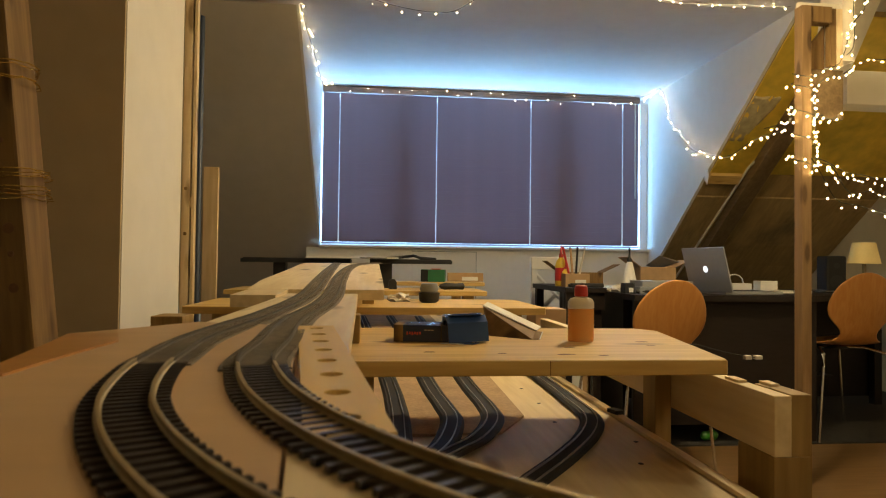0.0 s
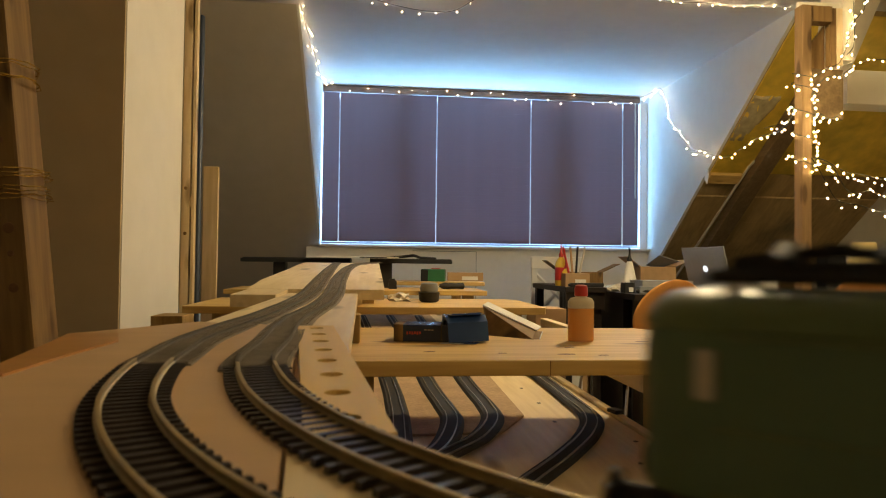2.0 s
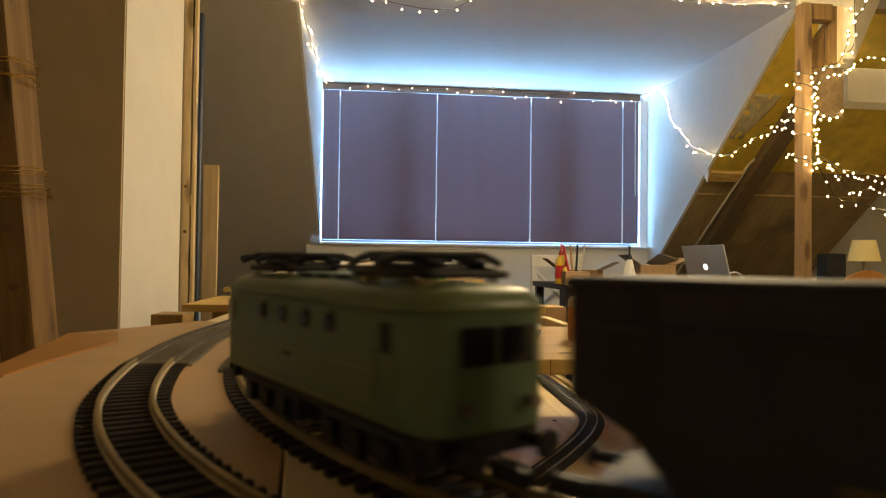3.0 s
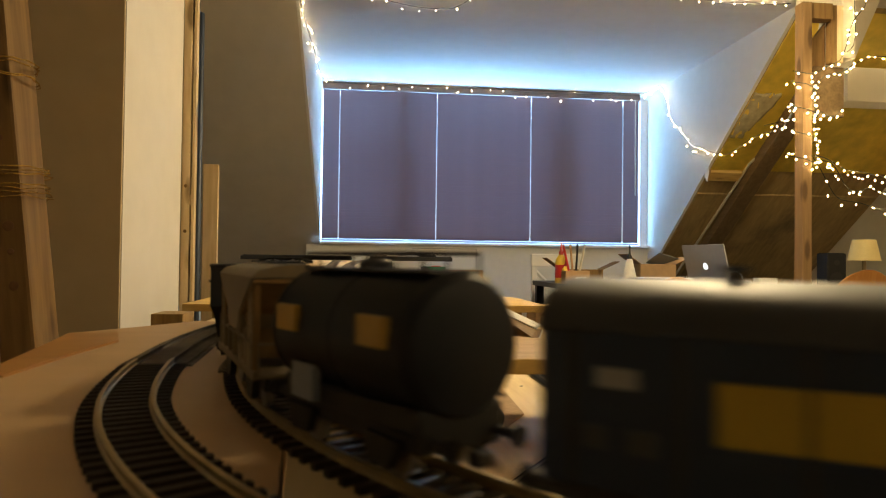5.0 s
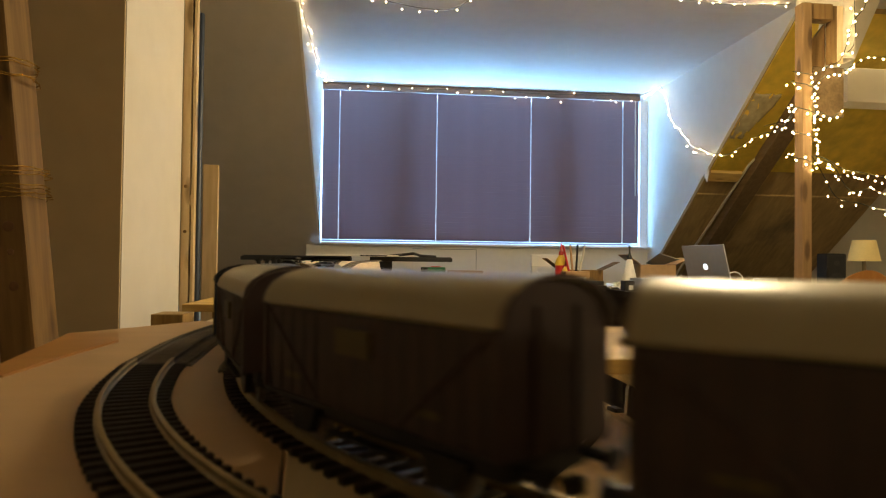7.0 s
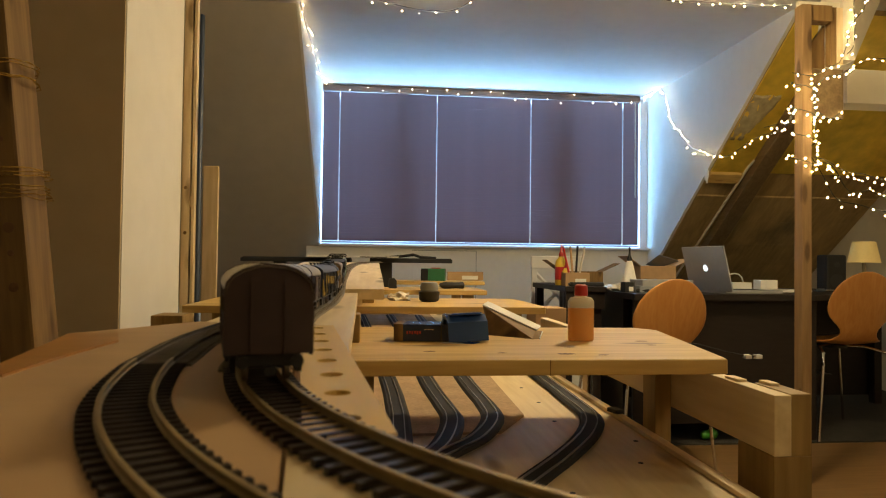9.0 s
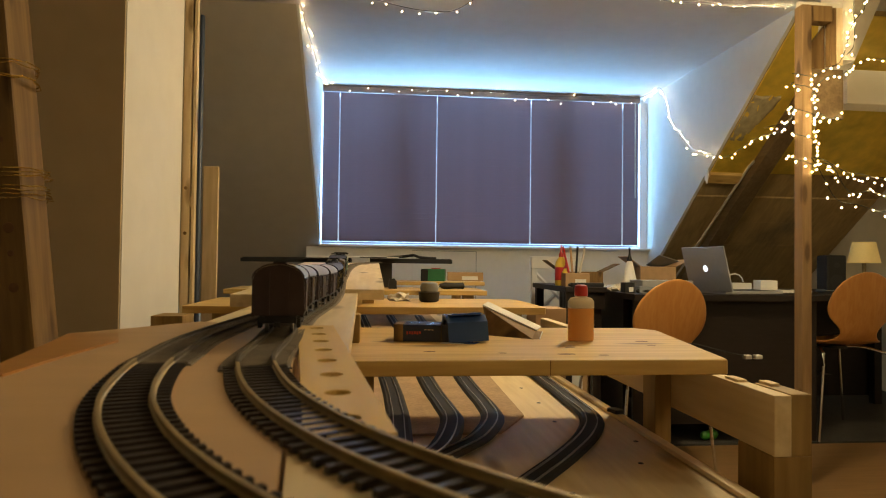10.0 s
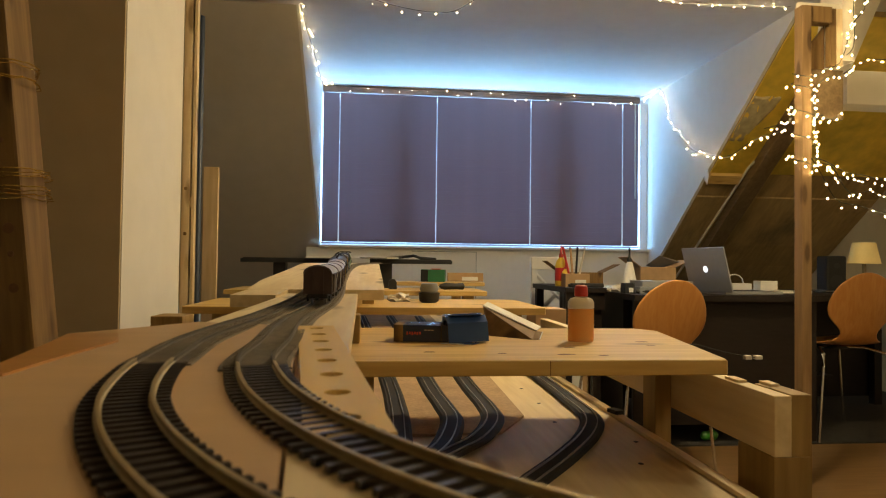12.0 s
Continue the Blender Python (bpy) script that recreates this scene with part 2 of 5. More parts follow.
CRINKLE = mat("crinkled_grey_film", (0.62, 0.52, 0.30), 0.25, 0.3, var=0.3, scale=30, bump=0.8)
KNOT = mat("knot_wood", (0.16, 0.075, 0.025), 0.6, var=0.3, scale=90, bump=0.05)
BROWN_SHEET = mat("brown_sheet", (0.50, 0.39, 0.24), 0.7, var=0.08, scale=12, bump=0.06)
RAFTER = wood("dull_rafter", (0.20, 0.135, 0.065), (0.13, 0.085, 0.038), "y", rough=0.75, knots=False)
POSTWOOD = wood("post_wood", (0.25, 0.155, 0.068), (0.17, 0.10, 0.04), "z", rough=0.65)
PAPER = mat("cream_panel", (0.66, 0.60, 0.48), 0.7, var=0.05, scale=12, bump=0.04)


# ---------------------------------------------------------------- mesh helpers
def bm_box(bm, x0, y0, z0, x1, y1, z1, bevel=0.0):
    vs = [bm.verts.new((x, y, z)) for x in (x0, x1) for y in (y0, y1) for z in (z0, z1)]
    fs = [bm.faces.new([vs[i] for i in q]) for q in ((0, 1, 3, 2), (4, 6, 7, 5), (0, 4, 5, 1), (2, 3, 7, 6), (0, 2, 6, 4), (1, 5, 7, 3))]
    if bevel:
        es = list({e for f in fs for e in f.edges})
        bmesh.ops.bevel(bm, geom=es, offset=bevel, segments=2, affect="EDGES", profile=0.6)
    return bm


def box(x0, y0, z0, x1, y1, z1, bevel=0.0):
    return bm_box(bmesh.new(), x0, y0, z0, x1, y1, z1, bevel)


def bm_prism(bm, poly, z0, z1, axis="z"):
    """A polygon pushed along an axis from z0 to z1."""
    put = {"z": lambda a, b, c: (a, b, c), "x": lambda a, b, c: (c, a, b), "y": lambda a, b, c: (a, c, b)}[axis]
    lo = [bm.verts.new(put(a, b, z0)) for a, b in poly]
    hi = [bm.verts.new(put(a, b, z1)) for a, b in poly]
    k = len(poly)
    bm.faces.new(lo[::-1])
    bm.faces.new(hi)
    for i in range(k):
        bm.faces.new((lo[i], lo[(i + 1) % k], hi[(i + 1) % k], hi[i]))
    bmesh.ops.recalc_face_normals(bm, faces=bm.faces[:])
    return bm


def prism(poly, z0, z1, axis="z"):
    return bm_prism(bmesh.new(), poly, z0, z1, axis)


def bm_lathe(bm, profile, at=(0, 0, 0), segs=20, axis="z"):
    """A turned body from (radius, height) rows."""
    put = {"z": lambda a, b, c: (a, b, c), "x": lambda a, b, c: (c, a, b), "y": lambda a, b, c: (a, c, b)}[axis]
    rings = []
    for r, h in profile:
        rings.append([bm.verts.new(Vector(put(r * math.cos(2 * math.pi * i / segs), r * math.sin(2 * math.pi * i / segs), h)) + Vector(at))
                      for i in range(segs)])
    for a, b in zip(rings, rings[1:]):
        for i in range(segs):
            bm.faces.new((a[i], a[(i + 1) % segs], b[(i + 1) % segs], b[i]))
    bm.faces.new(rings[0][::-1])
    bm.faces.new(rings[-1])
    bmesh.ops.recalc_face_normals(bm, faces=bm.faces[:])
    return bm


def lathe(profile, at=(0, 0, 0), segs=20, axis="z"):
    return bm_lathe(bmesh.new(), profile, at, segs, axis)


def bm_tube(bm, pts, r, segs=8):
    """A round bar along points."""
    pts = [Vector(p) for p in pts]
    rings = []
    for i, p in enumerate(pts):
        d = (pts[min(i + 1, len(pts) - 1)] - pts[max(i - 1, 0)]).normalized()
        a = d.cross(Vector((0, 0, 1)) if abs(d.z) < 0.9 else Vector((1, 0, 0))).normalized()
        b = d.cross(a)
        rings.append([bm.verts.new(p + r * (math.cos(2 * math.pi * k / segs) * a + math.sin(2 * math.pi * k / segs) * b)) for k in range(segs)])
    for u, v in zip(rings, rings[1:]):
        for i in range(segs):
            bm.faces.new((u[i], u[(i + 1) % segs], v[(i + 1) % segs], v[i]))
    bm.faces.new(rings[0][::-1])
    bm.faces.new(rings[-1])
    bmesh.ops.recalc_face_normals(bm, faces=bm.faces[:])
    return bm


def tube(pts, r, segs=8):
    return bm_tube(bmesh.new(), pts, r, segs)


def mesh_of(name, bm, material, smooth=False):
    me = bpy.data.meshes.new(name)
    bm.to_mesh(me)
    bm.free()
    me.materials.append(material)
    if smooth:
        me.polygons.foreach_set("use_smooth", [True] * len(me.polygons))
        me.set_sharp_from_angle(angle=radians(40))
    return me


def part(name, bm, material, parent=None, label="", smooth=False, kind=""):
    ob = new(name, mesh_of(name, bm, material, smooth))
    if parent:
        ob.parent = parent
    return tagged(ob, label, kind=kind)


def thing(name, label, category, m=None, group="", kind=""):
    ob = new(name)
    ob.empty_display_size = 0.05
    if m is not None:
        ob.matrix_world = m
    return tagged(ob, label, category, group, kind)


def solid(name, bm, material, label, category="", kind="", group="", smooth=False, m=None):
    ob = new(name, mesh_of(name, bm, material, smooth))
    if m is not None:
        ob.matrix_world = m
    return tagged(ob, label, category, group, kind)


# ---------------------------------------------------------------- the attic
UL, UR = -0.41, 2.15      # cheeks of the dormer
VW = 4.95                 # wall under the window
CEIL = 2.19
FLOOR = 0.0
ST = ((3.42, 2.19), (5.15, 0.867))   # the roof's slope: depth and height


SE = ((3.1, 2.19), (5.15, 0.60))   # the same east of the dormer, shaped apart to fit the camera's view


def slope_at(v, st=ST):
    return st[0][1] + (v - st[0][0]) * (st[1][1] - st[0][1]) / (st[1][0] - st[0][0])


solid("floor", box(-2.2, -2.2, -0.1, 4.2, 5.6, 0.0), FLOORM, "brown laminate floor boards", kind="structure")
solid("ceiling", box(-2.2, -2.2, CEIL, 4.2, VW + 0.3, CEIL + 0.12), PLASTER, "white plaster attic ceiling, lightly cracked", kind="structure")
wall = thing("wall_north", "white painted wall under the dormer window", "wall", kind="structure")
part("wall_panel", box(UL - 0.1, VW, 0, UR + 0.1, VW + 0.1, 0.965), WHITE, wall)
solid("wall_south", box(-2.2, -2.3, 0, 4.2, -2.2, CEIL), PLASTER, "plain plaster wall", kind="structure")
solid("wall_west", box(-2.3, -2.2, 0, -2.2, 5.6, CEIL), PLASTER, "plain plaster wall", kind="structure")
solid("wall_east", box(3.5, -2.2, 0, 3.6, 5.6, CEIL), PAPER, "plain plaster wall", kind="structure")
solid("wall_dormer_west", prism([(3.42, CEIL), (VW + 0.3, CEIL), (VW + 0.3, 0), (5.15, 0), (5.15, slope_at(5.15))], UL - 0.015, UL, "x"), PLASTER,
      "white plastered dormer cheek", kind="structure")
solid("wall_dormer_east", prism([(3.1, CEIL), (VW + 0.3, CEIL), (VW + 0.3, 0), (5.15, 0), (5.15, slope_at(5.15, SE))], UR, UR + 0.02, "x"), PLASTER,
      "white plastered dormer cheek with a ragged edge", kind="structure")
solid("wall_slope_west", prism([(3.42, CEIL), (5.7, slope_at(5.7)), (5.7, slope_at(5.7) + 0.12), (3.52, CEIL + 0.05)], -2.2, UL - 0.015, "x"), GREYWALL,
      "grey boarded roof slope", kind="structure")
solid("wall_slope_east", prism([(3.1, CEIL), (5.7, slope_at(5.7, SE)), (5.7, slope_at(5.7, SE) + 0.12), (3.2, CEIL + 0.05)], UR + 0.02, 3.5, "x"), BOARDING,
      "bare brown boarding under the roof slope", kind="structure")

# window: reveal, sill, frame and pane behind the blind
window = thing("window_1", "wide dormer window behind a closed blind", "window", kind="structure")
part("window_sill", box(UL, VW - 0.04, 0.965, UR, VW + 0.24, 0.985, 0.003), WHITE, window)
part("window_head", box(UL - 0.05, VW + 0.1, 2.15, UR + 0.05, VW + 0.3, CEIL), WHITE, window)
part("window_jamb", box(2.088, VW + 0.012, 0.986, UR, VW + 0.3, 2.149, 0.002), WHITE, window)
part("window_frame", box(UL, VW + 0.22, 0.985, UR, VW + 0.27, 1.03), WHITE, window)

for x, w in ((0.205, 0.06), (1.465, 0.09)):
    part("window_mullion", box(x - w, VW + 0.07, 1.03, x + w, VW + 0.11, 2.149, 0.004), WHITE, window)
blind = thing("venetian_blind", "closed dark purple venetian blind with white cords", "blind")
B0, B1 = -0.405, 2.075
part("head_rail", box(B0, VW - 0.02, 2.135, B1, VW + 0.03, 2.186, 0.003), HEADRAIL, blind, "wooden head rail")
CORDS = (-0.2757, 0.4629, 1.1986, 1.939)
stops = [B0 + 0.005] + [x for c in CORDS for x in (c - 0.0035, c + 0.0035)] + [B1 - 0.005]
slats = [mesh_of("slat", prism([(-0.0055, -0.0112), (0.0055, 0.0112), (0.0050, 0.0115), (-0.0060, -0.0109)], stops[i], stops[i + 1], "x"), BLIND) for i in range(0, 10, 2)]
for i in range(57):
    lean = radians(-2 + 3 * noise.noise((i * 0.9, 0, 0)))
    for k, me in enumerate(slats):
        s = new("slat", me)
        s.parent = blind
        s.location = (0, VW, 2.122 - i * 0.0197)
        s.rotation_euler = (lean + radians(1.5 * noise.noise((i * 1.7, k * 3.1, 0))), 0, 0)
        s.scale = (1, -1, 1)
for x in CORDS:
    for dy in (-0.0125, 0.0125):
        part("cord", box(x - 0.0008, VW + dy - 0.0006, 1.0, x + 0.0008, VW + dy + 0.0006, 2.136), WHITE, blind, "white ladder cord")
part("tilt_wand", tube([(2.03, VW - 0.03, 2.13), (2.032, VW - 0.032, 1.38)], 0.004, 8), PALE, blind, "pale tilt wand")
part("bottom_rail", box(B0, VW - 0.012, 0.992, B1, VW + 0.012, 1.003), BLIND, blind)

# white chimney breast and boards beside it
solid("wall_chimney", box(-0.95, 1.5, 0, -0.555, 1.925, CEIL), PLASTER, "white plastered chimney breast", kind="structure")
# thin sheet added to turn the chimney's front face brown
solid("side_board", box(-0.95, 1.493, 0, -0.557, 1.4995, CEIL), BROWN_SHEET, "thin brown sheet over the chimney breast's front", "board")
post = thing("wooden_post", "rough brown leaning timber post with gold bands for glints on film", "post", pose(-0.542, 1.25, 0, 0, -6.2, 0))
part("shaft", box(-0.03, -0.045, 0, 0.03, 0.045, 2.19, 0.006), OLD_Z, post)
for z, w in ((0.905, 0.010), (0.86, 0.006), (1.06, 0.005), (0.80, 0.009)):
    part("knot", lathe([(w * 0.5, -0.0006), (w * 0.9, 0.0), (w, 0.0008)], (0.004, -0.0455, z), 12, "y"), KNOT, post, "dark knot")
# gold bands stand in for glints on the clear film round the post
for i, (z, w) in enumerate(((1.199, 0.0026), (1.193, 0.002), (1.172, 0.0026), (1.168, 0.002), (1.006, 0.0026), (1.001, 0.002), (0.994, 0.0026), (0.976, 0.0026), (0.970, 0.002), (0.963, 0.0026), (0.955, 0.002))):
    pts = []
    for k in range(25):
        a = 2 * math.pi * k / 24
        j = 1.0 + 0.18 * noise.noise((k * 0.8, i * 3.3, 0))
        pts.append((0.050 * j * math.cos(a), 0.062 * j * math.sin(a), z + 0.006 * noise.noise((k * 0.5, i * 5.1, 2))))
    part("glint_band", tube(pts, w * 0.5, 6), GLINT, post, "gold band painted as a glint on crinkled film")
boards = thing("pine_boarding", "pale pine boards with a dark slot behind the chimney", "boards")
part("plank", box(-0.5545, 1.930, 0, -0.5315, 1.95, CEIL, 0.001), PALE_Z, boards)
part("plank", box(-0.5270, 1.932, 0, -0.5190, 1.955, CEIL, 0.001), PALE_Z, boards)
# near-black board added behind the gap to give the slot its shade
part("backing", box(-0.556, 1.957, 0, -0.5205, 1.967, CEIL), DESKM, boards, "dark board added behind the slot for its shade")
part("cross_piece", box(-0.5313, 1.934, 1.00, -0.5272, 1.954, 1.03), PALE_Z, boards)
for z in (1.055, 0.925):
    part("knot", lathe([(0.005, -0.0005), (0.005, 0.0008)], (-0.5425, 1.930, z), 12, "y"), OLD_Z, boards)
solid("loose_plank", box(-0.022, -0.01, 0, 0.022, 0.01, 1.135, 0.002), PALE_Z, "rough sawn pine plank standing on end", "plank", m=pose(-0.501, 2.05, 0, 0, 0, 4))
solid("blue_tube", lathe([(0.0105, 0), (0.0105, 1.58), (0.009, 1.582)], (0, 0, 0), 14), BLUEM, "dark blue tube standing behind the plank", "tube", smooth=True, m=pose(-0.5265, 2.0, 0, 0, 0, 0))
block = solid("timber_block", box(-0.465, 1.42, 0.60, -0.40, 1.50, 0.730, 0.002), PINE_Z, "short sawn timber block on the lower board", "block")

# under the eastern roof slope
def on_slope(u, v, off=0.0):
    return (u, v, slope_at(v, SE) - off)


ang = math.degrees(math.atan2(SE[1][1] - SE[0][1], SE[1][0] - SE[0][0]))
foil = solid("insulation_sheet", prism([(3.12, slope_at(3.12, SE) - 0.004), (4.02, slope_at(4.02, SE) - 0.004), (4.02, slope_at(4.02, SE) - 0.012), (3.12, slope_at(3.12, SE) - 0.012)], UR + 0.022, 3.49, "x"),
             FOIL, "yellowish crinkled insulation sheet between rafters", "insulation")
for u0, u1, v0, v1, d, lab in ((2.415, 2.475, 3.25, 5.0, 0.085, "dark old rafter under the slope"), (2.480, 2.535, 3.25, 4.9, 0.070, "second dark rafter nailed to its neighbour")):
    solid("rafter", prism([(v0, slope_at(v0, SE) - 0.013), (v1, slope_at(v1, SE) - 0.013), (v1, slope_at(v1, SE) - 0.013 - d), (v0, slope_at(v0, SE) - 0.013 - d)], u0, u1, "x"), RAFTER, lab, "rafter")
pipe = [on_slope(2.455, 3.955, 0.03), on_slope(2.44, 3.925, 0.03), on_slope(2.415, 3.925, 0.022), on_slope(2.402, 3.96, 0.022), on_slope(2.38, 4.55, 0.022), on_slope(2.36, 5.0, 0.022)]
solid("conduit", tube(pipe, 0.0085, 10), PAPER, "thin pale conduit hooked over beside the rafter", "conduit", smooth=True)
solid("purlin", prism([(4.02, slope_at(4.02, SE) - 0.0005), (4.08, slope_at(4.08, SE) - 0.0005), (4.08, slope_at(4.08, SE) - 0.03), (4.02, slope_at(4.02, SE) - 0.03)], UR + 0.022, 2.39, "x"), PINE, "pale horizontal batten across the slope", "batten")
for i in range(5):
    v = 4.2 + i * 0.2
    solid("roof_plank", prism([(v, slope_at(v, SE) - 0.001), (v + 0.1988, slope_at(v + 0.1988, SE) - 0.001), (v + 0.1988, slope_at(v + 0.1988, SE) - 0.012), (v, slope_at(v, SE) - 0.012)], UR + 0.022, 3.49, "x"), BOARDING,
          "dark brown roof plank with a broken edge", "plank", group="roof planks")
bm = bmesh.new()
rows = []
for i in range(13):
    a = i / 12
    v = 3.53 + 0.27 * a
    rows.append([])
    for k in range(11):
        u = UR + 0.021 + (0.185 - 0.10 * a) * k / 10
        lift = 0.013 + 0.010 * noise.noise((u * 30, v * 24, 0)) + 0.006 * noise.noise((u * 80, v * 80, 4))
        rows[-1].append(bm.verts.new(on_slope(u, v + 0.012 * noise.noise((k * 0.9, i * 0.4, 7)), lift)))
for a, b in zip(rows, rows[1:]):
    for k in range(10):
        bm.faces.new((a[k], a[k + 1], b[k + 1], b[k]))
sheet = solid("crinkled_sheet", bm, CRINKLE, "torn crinkled grey film against the dormer cheek", "sheet", smooth=True)
mod = sheet.modifiers.new("thick", "SOLIDIFY")
mod.thickness = 0.002
bm = bmesh.new()
bmesh.ops.create_icosphere(bm, subdivisions=3, radius=0.028)
for q in bm.verts:
    q.co *= 1 + 0.4 * noise.noise(q.co * 40)
solid("paper_lump", bm, WHITECARD, "crumpled white paper stuck to the batten", "paper", smooth=True, m=pose(2.45, 3.95, 1.475))
solid("torn_paper", prism([(0, 0), (0.04, 0.01), (0.05, -0.05), (0.02, -0.09), (0.0, -0.04)], 0, 0.004, "x"), WHITECARD, "torn white paper scrap on the cheek edge", "paper", m=pose(2.145, 4.0, 1.475))

# pine post and the frame at its head
support = thing("support_post", "square pine post with dark cross timbers at its head", "post")
part("shaft", box(1.678, 2.4, 0, 1.7176, 2.45, 1.897, 0.002), POSTWOOD, support)
part("cross_beam", box(1.7185, 2.41, 1.836, 1.8145, 2.46, 1.90, 0.002), OLD_Z, support, "dark cross beam")
part("side_plank", box(1.815, 2.425, 1.665, 1.8425, 2.455, 1.90, 0.002), OLD_Z, support, "dark upright plank")
# paler wood stands in for the yellow light on this plank
part("side_plank", box(1.8435, 2.425, 1.668, 1.8705, 2.455, 1.90, 0.002), PALE_Z, support, "upright plank, yellow light in its pale colour")
part("brace", prism([(1.7185, 1.66), (1.7185, 1.715), (1.8140, 1.838), (1.8140, 1.66)], 2.457, 2.472, "y"), OLD_Z, support, "dark slanting brace")
part("brace_board", box(1.7185, 2.457, 1.455, 1.897, 2.475, 1.659, 0.002), RAFTER, support, "brown brace board")
part("head_board", box(1.69, 2.44, 1.902, 1.8705, 2.46, 1.925, 0.002), PAPER, support, "pale head board")
solid("plaster_pier", box(1.872, 2.43, 1.69, 1.928, 2.56, 2.19, 0.002), PAPER, "cream plastered pier above the post", kind="structure")
solid("boxed_beam", box(2.025, 2.6, 1.562, 3.5, 2.72, 1.71, 0.003), PAPER, "cream boxed beam under the roof", kind="structure")
solid("roof_strut", prism([(1.985, 1.66), (2.105, 1.66), (2.345, 2.19), (2.075, 2.19)], 2.735, 2.80, "y"), PAPER, "slanting pale roof strut", "strut")
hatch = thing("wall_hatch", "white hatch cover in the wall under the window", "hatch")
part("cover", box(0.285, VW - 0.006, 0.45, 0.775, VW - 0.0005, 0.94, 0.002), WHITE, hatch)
# grey strips paint in the shadow gap along the cover's edges
part("joint", box(0.285, VW - 0.0075, 0.9405, 0.779, VW - 0.0005, 0.9445), GREYPLASTIC, hatch, "grey strip for the shadow gap round the cover")
part("joint", box(0.7755, VW - 0.0075, 0.45, 0.779, VW - 0.0005, 0.9404), GREYPLASTIC, hatch, "grey strip for the shadow gap round the cover")
solid("carpet", box(0.7, 2.95, 0.0, 3.5, 4.9, 0.008), CARPET, "dark grey carpet under the desk", kind="structure")

# ---------------------------------------------------------------- layout
LOW = 0.600    # top of the lower baseboard


def crossboard(u0, v0, u1, v1, z, label, legs, splay=0.0):
    ob = thing("crossboard", label, "board", pose(u0, v0, z), group="crossboards of the railway")
    bm = bmesh.new()
    c = 0.025
    w, d = u1 - u0, v1 - v0
    bm_prism(bm, [(0, 0), (w - 0.004, 0), (w, 0.012), (w + splay, d - 0.04), (w + splay - c, d), (0, d)], -0.018, 0)
    bmesh.ops.bevel(bm, geom=bm.edges[:], offset=0.0012, segments=1, affect="EDGES")
    part("top_board", bm, PINE, ob)
    for a, b in legs:
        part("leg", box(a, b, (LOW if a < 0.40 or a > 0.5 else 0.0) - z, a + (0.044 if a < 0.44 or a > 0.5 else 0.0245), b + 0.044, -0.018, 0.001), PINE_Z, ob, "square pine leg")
    return ob


first = crossboard(-0.03, 0.74, 0.426, 1.12, 0.736, "knotty pine crossboard with a chamfered corner", ((0.447, 0.19), (-0.012, 0.33)), 0.06)
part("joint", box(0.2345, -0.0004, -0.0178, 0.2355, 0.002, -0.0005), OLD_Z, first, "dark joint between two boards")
crossboard(-0.45, 1.59, 0.43, 1.97, 0.740, "long pine crossboard under the ramp", ((0.80, 0.12), (0.04, 0.12)))
crossboard(-0.56, 2.50, 0.44, 2.85, 0.742, "far pine crossboard under the ramp", ((0.92, 0.12), (0.04, 0.12)))
crossboard(-0.55, 3.20, 0.55, 3.45, 0.757, "short pine crossboard close to the wall", ((0.95, 0.12), (0.04, 0.12)))

for a, b, w in ((0.421, 0.18, 0.010), (0.416, 0.135, 0.007), (0.293, 0.115, 0.008), (0.269, 0.05, 0.012), (0.313, 0.04, 0.007), (0.19, 0.06, 0.006), (0.10, 0.075, 0.008)):
    bm = lathe([(1.0, 0.0), (0.9, 0.00025), (0.3, 0.0003)], segs=14)
    for q in bm.verts:
        q.co.x *= w
        q.co.y *= w * 0.45
    part("knot", bm, KNOT, first, "dark brown knot").location = (a, b, 0.0001)
low = thing("lower_baseboard", "lower pine baseboard of the model railway", "board")
part("deck", box(-0.4, 0.3, LOW - 0.018, 0.412, 3.5, LOW - 0.004), PINE_Y, low)
part("edge_strip", box(0.396, 0.3, LOW - 0.0035, 0.41, 3.5, LOW + 0.003, 0.001), PINE_Y, low)
part("cork_sheet", prism([(-0.3, 3.3), (-0.3, 0.93), (0.19, 0.95), (0.2477, 1.054), (0.26, 1.6), (0.27, 3.3)], LOW - 0.0038, LOW), CORK, low, "brown cork sheet")
for u in (-0.36, 0.35):
    for v in (0.45, 1.8, 3.2):
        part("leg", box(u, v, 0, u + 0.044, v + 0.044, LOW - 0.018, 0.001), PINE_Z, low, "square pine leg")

for u, v in ((0.29, 1.02), (0.30, 1.16), (0.33, 0.98), (0.30, 1.30), (0.27, 0.84), (0.34, 0.80), (0.22, 0.70), (0.36, 0.66), (0.375, 0.90), (0.12, 0.62)):
    part("screw", lathe([(0.0035, LOW - 0.0042), (0.0035, LOW - 0.0034), (0.002, LOW - 0.0032)], (u, v, 0), 10), UNDER, low, "dark screw head")
solid("black_clamp", box(-0.008, -0.013, 0, 0.008, 0.013, 0.007, 0.002), UNDER, "small black clamp on the board's edge", "clamp", m=pose(0.40, 1.045, LOW + 0.0032, 0, 0, 15))

end_post = thing("frame_post", "stout pine post and rail of the table frame", "frame")
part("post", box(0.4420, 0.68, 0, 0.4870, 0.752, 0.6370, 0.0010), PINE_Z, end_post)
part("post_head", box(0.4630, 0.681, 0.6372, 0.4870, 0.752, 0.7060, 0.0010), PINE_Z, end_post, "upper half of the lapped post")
part("rail", box(0.4420, 0.6795, 0.6375, 0.4625, 1.7, 0.7050, 0.0012), PINE_Y, end_post)
